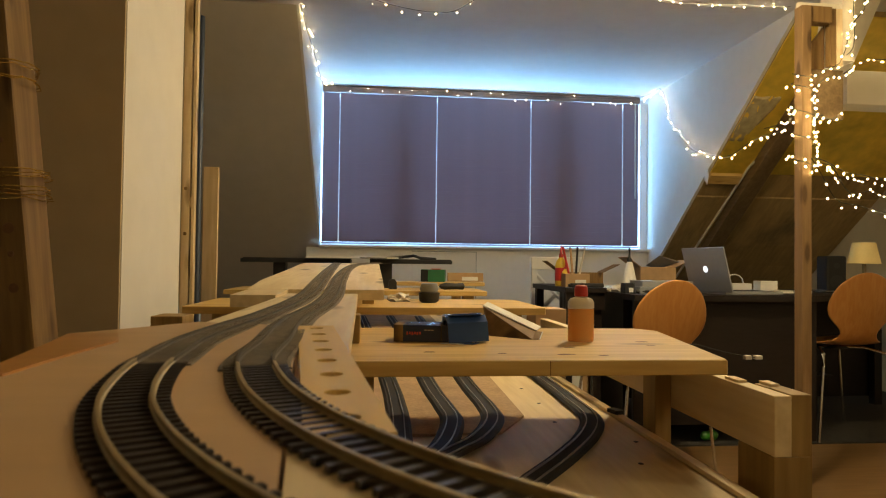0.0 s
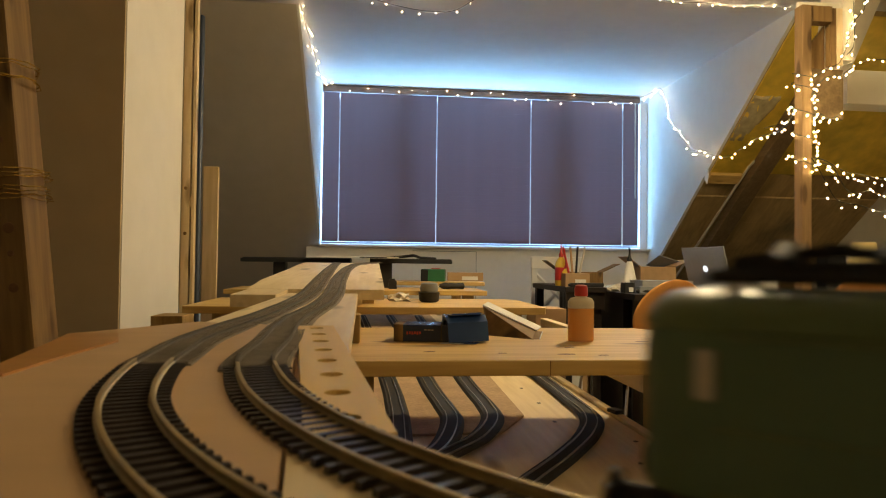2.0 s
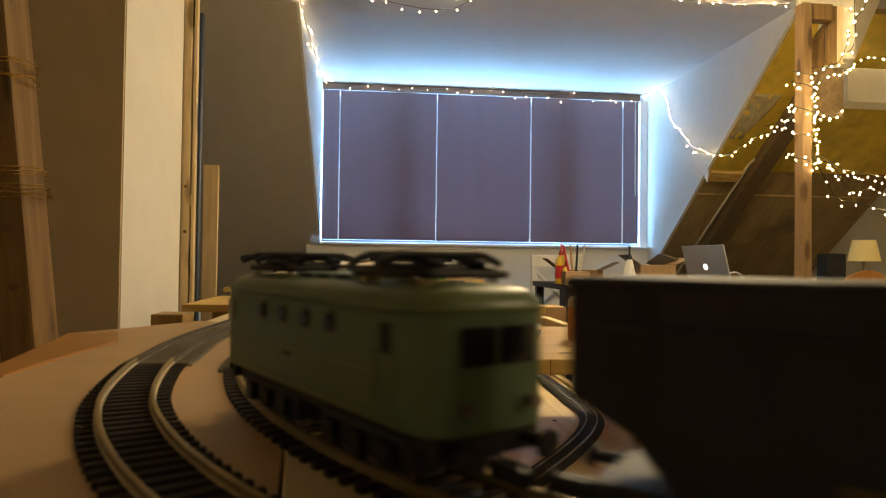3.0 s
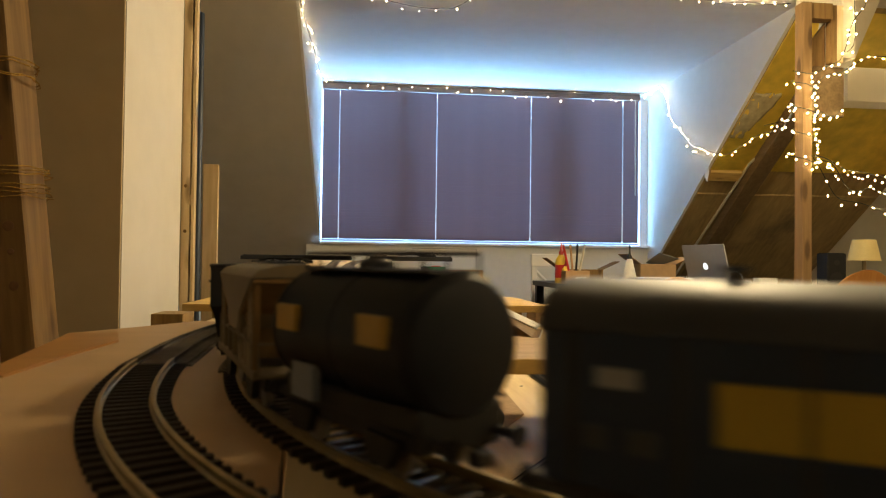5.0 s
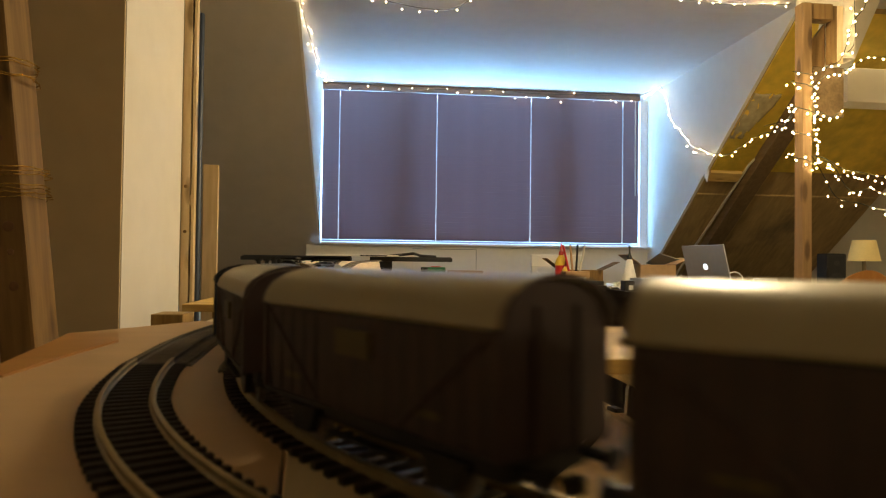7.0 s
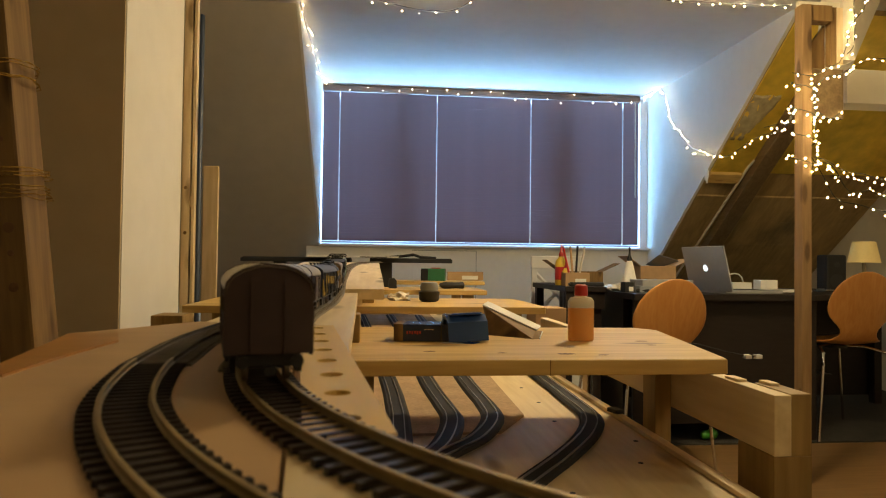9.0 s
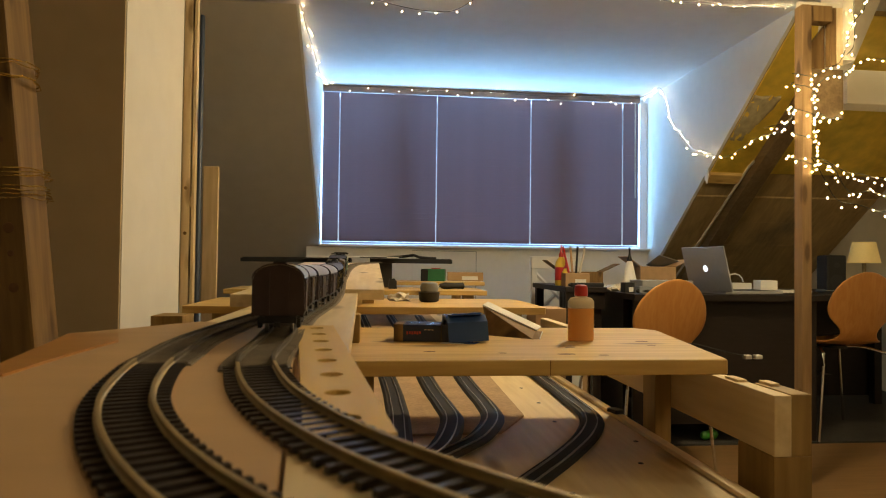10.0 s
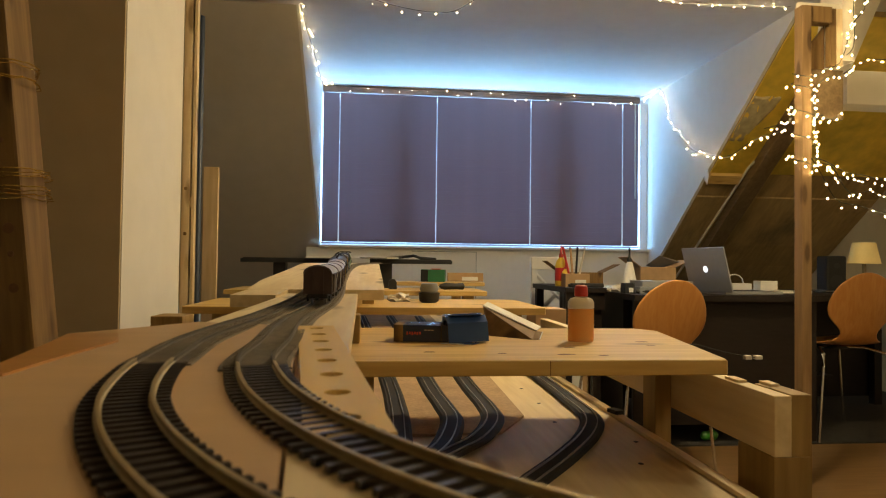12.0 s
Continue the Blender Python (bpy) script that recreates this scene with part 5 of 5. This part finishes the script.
def locomotive():
    ob = thing("electric_locomotive", "green model electric locomotive with round windows", "locomotive")
    L, h = 0.123, 0.0165
    z0, z1 = 0.0140, 0.0376
    plan = []
    for sx, sy in ((-1, -1), (1, -1), (1, 1), (-1, 1)):
        ring = [(h * sx * (1 - 0.42 * (1 - math.cos(a))), sy * (L / 2 - 0.0095 * (1 - math.sin(a)))) for a in [radians(q) for q in (0, 22, 45, 68, 90)]]
        plan += ring if sx * sy > 0 else ring[::-1]
    body = prism(plan, z0, z1)
    part("body", body, GREEN, ob, "green painted body shell", smooth=True)
    bm = bmesh.new()
    rings = []
    for k, z in ((1.0, z1), (1.025, z1 + 0.0004), (1.025, z1 + 0.0012), (0.97, z1 + 0.0026), (0.86, z1 + 0.0042), (0.66, z1 + 0.0053), (0.3, z1 + 0.0058)):
        rings.append([bm.verts.new((x * k, y * (1 - (1 - k) * 0.16), z)) for x, y in plan])
    for a, b in zip(rings, rings[1:]):
        for i in range(len(plan)):
            j = (i + 1) % len(plan)
            bm.faces.new((a[i], a[j], b[j], b[i]))
    bm.faces.new(rings[-1])
    bmesh.ops.recalc_face_normals(bm, faces=bm.faces[:])
    part("roof", bm, DARKGREEN, ob, "paler green rounded roof", smooth=True)
    for x in (-1, 1):
        for y in (-0.0195, -0.0049, 0.0098, 0.0250):
            ring = part("porthole", lathe([(0.0022, -0.0004), (0.0030, -0.0004), (0.0030, 0.0005), (0.0022, 0.0005)], (x * h, y, 0.0332), 20, "x"), BRASS, ob, "round porthole window", smooth=True)
            part("pane", lathe([(0.0021, -0.0008), (0.0021, 0.0008)], (x * h, y, 0.0332), 20, "x"), GLASS, ring)
        part("gutter", tube([(x * (h + 0.0002), -L / 2 + 0.012, z1 - 0.0006), (x * (h + 0.0002), L / 2 - 0.012, z1 - 0.0006)], 0.0004, 5), DARKGREEN, ob, "raised roof gutter")
        part("belt_line", box(x * h - 0.0003, -L / 2 + 0.011, 0.0238, x * h + 0.0004, L / 2 - 0.011, 0.0244), DARKGREEN, ob, "thin raised belt line")
        part("skirt", box(x * h - 0.0004, -L / 2 + 0.011, z0 + 0.0002, x * h + 0.0004, L / 2 - 0.011, z0 + 0.0016), DARKGREEN, ob)
        part("maker_plate", box(x * h - 0.0002, 0.004, 0.0222, x * h + 0.0006, 0.009, 0.0232), UNDER, ob, "small dark plate")
        for y in (-0.0455,):
            part("cab_door", box(x * h - 0.0003, y - 0.0035, z0 + 0.0018, x * h + 0.0004, y + 0.0035, 0.0362), GREEN, ob, "cab door")
            part("cab_window", box(x * h - 0.0003, y - 0.0022, 0.0288, x * h + 0.0006, y + 0.0022, 0.0350), GLASS, ob)
            part("handrail", tube([(x * (h + 0.0009), y + 0.0043, 0.0185), (x * (h + 0.0009), y + 0.0043, 0.0300)], 0.0003, 5), DARKGREEN, ob)
        # front cab window, drawn as a pale patch for the light it reflects
        part("window_glare", box(x * h - 0.0012, 0.0503, 0.0282, x * h + 0.0004, 0.0527, 0.0350), PALE, ob, "cab window, its pale reflection in the colour")
    for e in (-1, 1):
        for x in (-0.0052, 0.0052):
            part("windscreen", box(x - 0.0042, e * L / 2 - 0.0010, 0.0275, x + 0.0042, e * L / 2 + 0.0005, 0.0352, 0.0003), GLASS, ob, "dark windscreen pane")
            part("headlight", lathe([(0.0014, -0.0008), (0.0014, 0.0012)], (x * 1.7, e * L / 2 - 0.0016, 0.0195), 12, "y"), COPPER, ob)
        part("buffer_beam", box(-0.0135, e * (L / 2 - 0.0030) - 0.0010, 0.0085, 0.0135, e * (L / 2 - 0.0030) + 0.0010, z0, 0.0003), UNDER, ob)
        y = e * 0.028
        bog = part("bogie", box(-0.0128, y - 0.021, 0.0035, 0.0128, y + 0.021, 0.0110, 0.001), UNDER, ob, "black bogie")
        for d in (-0.013, 0.0, 0.013):
            wheelset(ob, y + d, 0.0062)
            for x in (-0.0135, 0.0135):
                part("axle_box", box(x - 0.0012, y + d - 0.0025, 0.004, x + 0.0012, y + d + 0.0025, 0.009, 0.0004), UNDER, bog)
        pantograph(ob, e * 0.036)
        for x in (-0.0095, 0.0095):
            part("buffer", lathe([(0.0013, L / 2 - 0.004), (0.0013, L / 2 + 0.004), (0.0030, L / 2 + 0.0043), (0.0030, L / 2 + 0.0055)], (x, 0, 0.0112), 12, "y"), UNDER, ob).scale = (1, e, 1)
        part("coupling", box(-0.002, min(e * L / 2 - 0.002, e * (L / 2 + 0.010)), 0.0055, 0.002, max(e * L / 2, e * (L / 2 + 0.010)), 0.0085), UNDER, ob, "black hook coupling")
    part("underframe", box(-0.0120, -L / 2 + 0.006, 0.0095, 0.0120, L / 2 - 0.006, z0), UNDER, ob, "black underframe")
    part("roof_deck", box(-0.0085, -0.018, 0.0420, 0.0085, 0.019, 0.0446, 0.0009), DARKGREEN, ob, "raised roof deck")
    for y in (-0.010, 0.001, 0.012):
        for x in (-1, 1):
            part("vent_grille", box(x * 0.0086 - 0.0003, y - 0.0030, 0.0428, x * 0.0086 + 0.0003, y + 0.0030, 0.0442), UNDER, ob)
    part("roof_cable", tube([(0.004, -0.03, 0.0458), (0.004, 0.0, 0.0463), (0.004, 0.03, 0.0458)], 0.0005, 5), UNDER, ob)
    for y in (-0.030, -0.024, 0.025, 0.031):
        part("roof_insulator", lathe([(0.0014, 0.0425), (0.0020, 0.0445), (0.0012, 0.0462)], (0.006 if y > 0 else -0.006, y * 0.75, 0), 8), CREAM, ob)
    return ob


def hopper_wagon():
    ob = thing("hopper_wagon", "long dark grey model hopper wagon with sloping ends", "wagon")
    L, h = 0.138, 0.0158
    side = [(-L / 2 + 0.018, 0.0115), (L / 2 - 0.018, 0.0115), (L / 2 - 0.010, 0.022), (L / 2, 0.027), (L / 2, 0.0448), (-L / 2, 0.0448), (-L / 2, 0.027), (-L / 2 + 0.010, 0.022)]
    part("body", prism(side, -h, h, "x"), HOPPER, ob)
    part("top_rim", box(-h - 0.0005, -L / 2 - 0.0005, 0.0442, h + 0.0005, L / 2 + 0.0005, 0.0458, 0.0005), HOPPER, ob)
    for x in (-h, h):
        for i in range(9):
            y = -L / 2 + 0.012 + i * (L - 0.024) / 8
            part("rib", box(x - 0.0009, y - 0.0008, 0.0275, x + 0.0009, y + 0.0008, 0.0441), HOPPER, ob)
        part("ledge", box(x - 0.0012, -L / 2 + 0.002, 0.0375, x + 0.0012, L / 2 - 0.002, 0.0385), HOPPER, ob)
        part("marking", box(x - 0.0004, 0.02, 0.0185, x + 0.0004, 0.032, 0.0200), PLATE, ob)
    running_gear(ob, L, (-0.050, -0.037, 0.037, 0.050))
    return ob


def ladder(ob, x, y, z0, z1):
    lad = part("ladder", tube([(x, y - 0.002, z0), (x, y - 0.002, z1)], 0.0003, 5), BEIGE, ob, "thin ladder")
    part("stile", tube([(x, y + 0.002, z0), (x, y + 0.002, z1)], 0.0003, 5), BEIGE, lad)
    for i in range(7):
        z = z0 + (z1 - z0) * (i + 0.5) / 7
        part("rung", tube([(x, y - 0.002, z), (x, y + 0.002, z)], 0.00025, 4), BEIGE, lad)


def silo_wagon():
    ob = thing("silo_wagon", "beige model hopper wagon with sloping ends in shade brown", "wagon")
    L, h = 0.083, 0.0158
    roof = [(-h, 0.0425), (-h * 0.86, 0.0448), (-h * 0.5, 0.0463), (0, 0.0467), (h * 0.5, 0.0463), (h * 0.86, 0.0448), (h, 0.0425)]
    side = [(0.038, 0.0425), (-0.038, 0.0425), (-0.014, 0.0310), (-0.010, 0.0240), (0.010, 0.0240), (0.014, 0.0310)]
    part("body", prism(side, -h, h, "x"), SILO, ob, "weathered beige hopper body")
    part("roof", prism(roof, -0.0385, 0.0385, "y"), SILO, ob, "beige curved roof", smooth=True)
    part("funnel", prism([(0.010, 0.0239), (-0.010, 0.0239), (-0.004, 0.0125), (0.004, 0.0125)], -h * 0.8, h * 0.8, "x"), OLD_Z, ob, "dark brown outlet funnel")
    for e in (-1, 1):
        # dark brown sheets put the shade on the downward-facing ends
        part("end_sheet", slab([Vector((sx * (h - 0.0004), e * y, z)) for sx, y, z in ((-1, 0.0385, 0.0420), (1, 0.0385, 0.0420), (1, 0.0150, 0.0305), (-1, 0.0150, 0.0305))], Vector((0, e * 0.0010, -0.0010))), OLD_Z, ob, "sloping end, its shade in the dark brown")
        part("end_platform", box(-0.0140, min(e * 0.027, e * L / 2), 0.0120, 0.0140, max(e * 0.027, e * L / 2), 0.0132), SILO, ob)
        for x in (-0.0140, 0.0140):
            part("end_post", box(x - 0.0009, e * 0.0375 - 0.0009, 0.0132, x + 0.0009, e * 0.0375 + 0.0009, 0.0420), OLD_Z, ob)
            part("end_brace", tube([(x, e * 0.0375, 0.0150), (x, e * 0.0180, 0.0300)], 0.0007, 5), OLD_Z, ob)
        ladder(ob, -0.0150, e * 0.031, 0.0132, 0.0420)
        part("handrail", tube([(-0.0140, e * 0.0410, 0.0132), (-0.0140, e * 0.0410, 0.0225), (0.0140, e * 0.0410, 0.0225), (0.0140, e * 0.0410, 0.0132)], 0.0005, 5), SILO, ob)
    for x in (-0.0148, 0.0148):
        part("side_sill", box(x - 0.0008, -L / 2, 0.0118, x + 0.0008, L / 2, 0.0142), SILO, ob, "beige side sill")
        part("side_rail", tube([(x, -L / 2 + 0.004, 0.0225), (x, L / 2 - 0.004, 0.0225)], 0.0006, 6), SILO, ob)
        for i in range(7):
            y = -0.036 + i * 0.012
            part("stanchion", box(x - 0.0007, y - 0.0008, 0.0142, x + 0.0007, y + 0.0008, 0.0320 if abs(y) < 0.02 else 0.0260), SILO, ob)
    part("walkway", box(-0.004, -0.034, 0.0470, 0.004, 0.034, 0.0477), UNDER, ob)
    running_gear(ob, L, (-0.024, 0.024))
    return ob


def tank_wagon():
    ob = thing("tank_wagon", "black model tank wagon with yellow placards", "wagon")
    L, r, zc = 0.0670, 0.0163, 0.0297
    part("barrel", lathe([(r * 0.5, -L / 2), (r * 0.90, -L / 2 + 0.0008), (r, -L / 2 + 0.0026), (r, L / 2 - 0.0026), (r * 0.90, L / 2 - 0.0008), (r * 0.5, L / 2)], (0, 0, zc), 36, "y"), TANKM, ob, smooth=True)
    for y in (-0.030, 0.0, 0.030):
        part("barrel_band", lathe([(r, y - 0.0008), (r + 0.0003, y - 0.0005), (r + 0.0003, y + 0.0005), (r, y + 0.0008)], (0, 0, zc), 36, "y"), TANKM, ob, smooth=True)
    for x in (-1, 1):
        for y in (-0.0205, 0.0205):
            pl = part("placard", box(x * r - 0.0012, y - 0.0052, 0.0298, x * r + 0.0006, y + 0.0052, 0.0364), PLACARD, ob, "yellow square placard")
            part("marking", box(x * r - 0.0008, y - 0.0022, 0.0318, x * r + 0.0009, y + 0.0022, 0.0344), BEIGE, pl)
        part("valve_box", box(x * 0.0140 - 0.0012, 0.009, 0.0125, x * 0.0140 + 0.0012, 0.021, 0.0215, 0.0004), GREYPLASTIC, ob, "grey equipment box")
        part("pipe", tube([(x * 0.0135, -0.030, 0.0175), (x * 0.0135, 0.006, 0.0160)], 0.0006, 5), UNDER, ob)
    part("saddle", box(-0.012, -L / 2 + 0.002, 0.0110, 0.012, L / 2 - 0.002, 0.0170, 0.001), UNDER, ob)
    part("walkway", box(-0.0075, -0.029, 0.0455, 0.0075, 0.029, 0.0463), UNDER, ob)
    part("dome", lathe([(0.0045, 0.0445), (0.0045, 0.0478), (0.003, 0.0488)], (0, 0.004, 0), 16), TANKM, ob)
    for y in (-0.028, -0.016, -0.006, 0.012, 0.020, 0.028):
        part("handrail", tube([(-0.0075, y, 0.0463), (-0.0075, y, 0.0500), (0.0075, y, 0.0500), (0.0075, y, 0.0463)], 0.0005, 5), UNDER, ob)
    for x in (-0.0075, 0.0075):
        part("handrail", tube([(x, -0.028, 0.0500), (x, 0.028, 0.0500)], 0.0005, 5), UNDER, ob)
    running_gear(ob, L, (-0.019, 0.019))
    return ob


def blue_van():
    ob = thing("blue_van", "dark blue model railway van with yellow bands", "wagon")
    L, h = 0.1435, 0.0160
    part("body", hull(L, h, 0.0128, 0.0382, 0.0448), NAVY, ob)
    part("roof", roof_shell(L + 0.001, h + 0.0006, 0.0380, 0.0458), GREYROOF, ob, "dark grey arched roof", smooth=True)
    for x in (-1, 1):
        skin = (x * h - 0.0003, x * h + 0.0004)
        band = [(0.0445, 0.0228), (0.0445, 0.0316), (-0.0385, 0.0342), (-0.0415, 0.0331), (-0.0425, 0.0304), (-0.0415, 0.0277), (-0.0385, 0.0264)]
        part("yellow_band", prism(band, *skin, "x"), YELLOW, ob, "yellow band with a rounded end")
        part("yellow_knob", prism([(-0.0285, 0.0340), (-0.0300, 0.0368), (-0.0330, 0.0368), (-0.0350, 0.0342)], *skin, "x"), YELLOW, ob)
        part("yellow_leg", prism([(-0.0262, 0.0259), (-0.0362, 0.0262), (-0.0335, 0.0150), (-0.0238, 0.0150)], *skin, "x"), YELLOW, ob, "slanting yellow bar")
        part("yellow_figure", prism([(-0.0715, 0.0140), (-0.0480, 0.0140), (-0.0495, 0.0160), (-0.0580, 0.0215), (-0.0615, 0.0255), (-0.0620, 0.0295), (-0.0640, 0.0308), (-0.0715, 0.0308)], *skin, "x"), YELLOW, ob, "plain yellow shape")
        for y, z, w, d, m in ((0.0590, 0.0292, 0.0065, 0.0030, GREYPLASTIC), (0.0550, 0.0195, 0.0045, 0.0036, GREYROOF), (0.0625, 0.0195, 0.0035, 0.0036, GREYROOF)):
            part("pale_marking", box(skin[0], y - w / 2, z, skin[1], y + w / 2, z + d), m, ob)
        for i in range(9):
            y = -0.066 + i * 0.0165
            part("rib", box(x * h - 0.0003, y - 0.0005, 0.0132, x * h + 0.0010, y + 0.0005, 0.0378), UNDER, ob)
        part("door_rail", box(x * h - 0.0003, -0.060, 0.0373, x * h + 0.0009, 0.060, 0.0379), NAVY, ob)
        part("sill", box(x * h - 0.0006, -L / 2 + 0.002, 0.0122, x * h + 0.0006, L / 2 - 0.002, 0.0134), UNDER, ob)
    for y in (-0.045, -0.015, 0.015, 0.045):
        part("roof_vent", lathe([(0.0012, 0.0448), (0.0012, 0.0470), (0.0021, 0.0472), (0.0021, 0.0482)], (0, y, 0), 10), UNDER, ob)
    running_gear(ob, L, (-0.052, -0.038, 0.038, 0.052))
    return ob


def brown_van():
    ob = thing("brown_van", "dark brown model goods van with a cream roof", "wagon", group="brown goods vans of the train")
    L, h = 0.0925, 0.0155
    part("body", hull(L, h, 0.0126, 0.0366, 0.0448), BROWN, ob)
    part("roof", roof_shell(L + 0.0010, h + 0.0008, 0.0364, 0.0458), CREAM, ob, "cream arched roof", smooth=True)
    for e in (-1, 1):
        part("end_arch", roof_shell(0.0012, h + 0.0010, 0.0362, 0.0461), BROWN, ob, "dark arched roof end", smooth=True).location = (0, e * (L / 2 + 0.0007), 0)
        for x in (-0.006, 0.006):
            part("end_post", box(x - 0.0008, e * L / 2 - 0.0007, 0.0128, x + 0.0008, e * L / 2 + 0.0007, 0.0400), BROWN, ob)
    for x in (-1, 1):
        for i in range(15):
            y = -L / 2 + 0.004 + i * (L - 0.008) / 14
            part("board_joint", box(x * h - 0.0002, y - 0.0003, 0.0130, x * h + 0.0003, y + 0.0003, 0.0355), UNDER, ob)
        part("sliding_door", box(x * h - 0.0002, -0.013, 0.0132, x * h + 0.0009, 0.013, 0.0348), BROWN, ob, "brown sliding door")
        part("label_plate", box(x * h + 0.0008, -0.0070, 0.0262, x * h + x * 0.0003 + 0.0010, 0.0070, 0.0322) if x > 0 else box(-h - 0.0013, -0.0070, 0.0262, -h - 0.0001, 0.0070, 0.0322), PLATE, ob, "dull yellow label plate")
        for y in (-0.030, 0.026):
            part("lettering", box(x * h - 0.0001, y, 0.0170, x * h + 0.0005, y + 0.008, 0.0186), PLATE, ob, "faint unreadable mark")
        part("door_rail", box(x * h - 0.0002, -0.027, 0.0350, x * h + 0.0012, 0.027, 0.0356), UNDER, ob)
        part("sill", box(x * h - 0.0006, -L / 2 + 0.001, 0.0118, x * h + 0.0006, L / 2 - 0.001, 0.0130), UNDER, ob)
        for e in (-1, 1):
            part("brace", tube([(x * (h + 0.0002), e * 0.016, 0.0135), (x * (h + 0.0002), e * (L / 2 - 0.003), 0.0345)], 0.0006, 4), BROWN, ob)
            part("corner_post", box(x * h - 0.0007, e * (L / 2 - 0.0010) - 0.0009, 0.0128, x * h + 0.0007, e * (L / 2 - 0.0010) + 0.0009, 0.0360), BROWN, ob)
        part("step", box(x * 0.0135 - 0.0012, -0.014, 0.0058, x * 0.0135 + 0.0012, 0.014, 0.0066), UNDER, ob)
    running_gear(ob, L, (-0.028, 0.028))
    return ob


# where the train's head stands on the inner track, from the curve's start
HEAD = [(0.0, 0.1024), (0.5, 0.1639), (1.0, 0.2292), (1.5, 0.2983), (2.0, 0.3711), (2.5, 0.4474), (3.0, 0.5269), (3.5, 0.6096), (4.0, 0.6956), (4.5, 0.7835), (5.0, 0.8723),
        (5.5, 0.9618), (6.0, 1.0522), (6.5, 1.1431), (7.0, 1.2342), (7.5, 1.3255), (8.0, 1.417), (8.5, 1.5083), (9.0, 1.5988), (9.5, 1.6887), (10.0, 1.7778), (10.5, 1.8663),
        (11.0, 1.9541), (11.5, 2.036), (12.0, 2.117)]


TRAIN_START = A_MID - 0.6059    # the head's way is counted from here


def train_pose(t, front, rear):
    s = TRAIN_START + float(np.interp(t, [a for a, b in HEAD], [b for a, b in HEAD]))
    k = 0.22 * (front - rear)
    a, b = LINE_A.at(s + front - k), LINE_A.at(s + rear + k)
    h = (a - b).normalized()
    mid = (a + b) / 2
    return Matrix.Translation(mid) @ Euler((math.asin(h.z), 0, math.atan2(h.y, h.x) - math.pi / 2)).to_matrix().to_4x4()


van = brown_van()
TRAIN = [(locomotive(), 0.0, -0.123), (hopper_wagon(), -0.145, -0.283), (silo_wagon(), -0.297, -0.380), (tank_wagon(), -0.391, -0.4585), (blue_van(), -0.4855, -0.6290),
         (van, -0.640, -0.7355), (copy_thing(van, pose(0, 0, 0)), -0.7485, -0.8455), (copy_thing(van, pose(0, 0, 0)), -0.8595, -0.9565), (copy_thing(van, pose(0, 0, 0)), -0.9675, -1.0640)]


def head_at(t):
    return float(np.interp(t, [a for a, b in HEAD], [b for a, b in HEAD]))


def motions():
    for ob, front, rear in TRAIN:
        walk(ob, [(i * 0.25, train_pose(i * 0.25, front, rear)) for i in range(49)])
        for wheel in [c for c in ob.children if c.name.startswith("wheelset")]:
            x, y, r = wheel.location
            walk(wheel, [(i / FPS, Matrix.Translation((x, y, r)) @ Matrix.Rotation(-head_at(i / FPS) / r, 4, "X")) for i in range(361)])


motions()
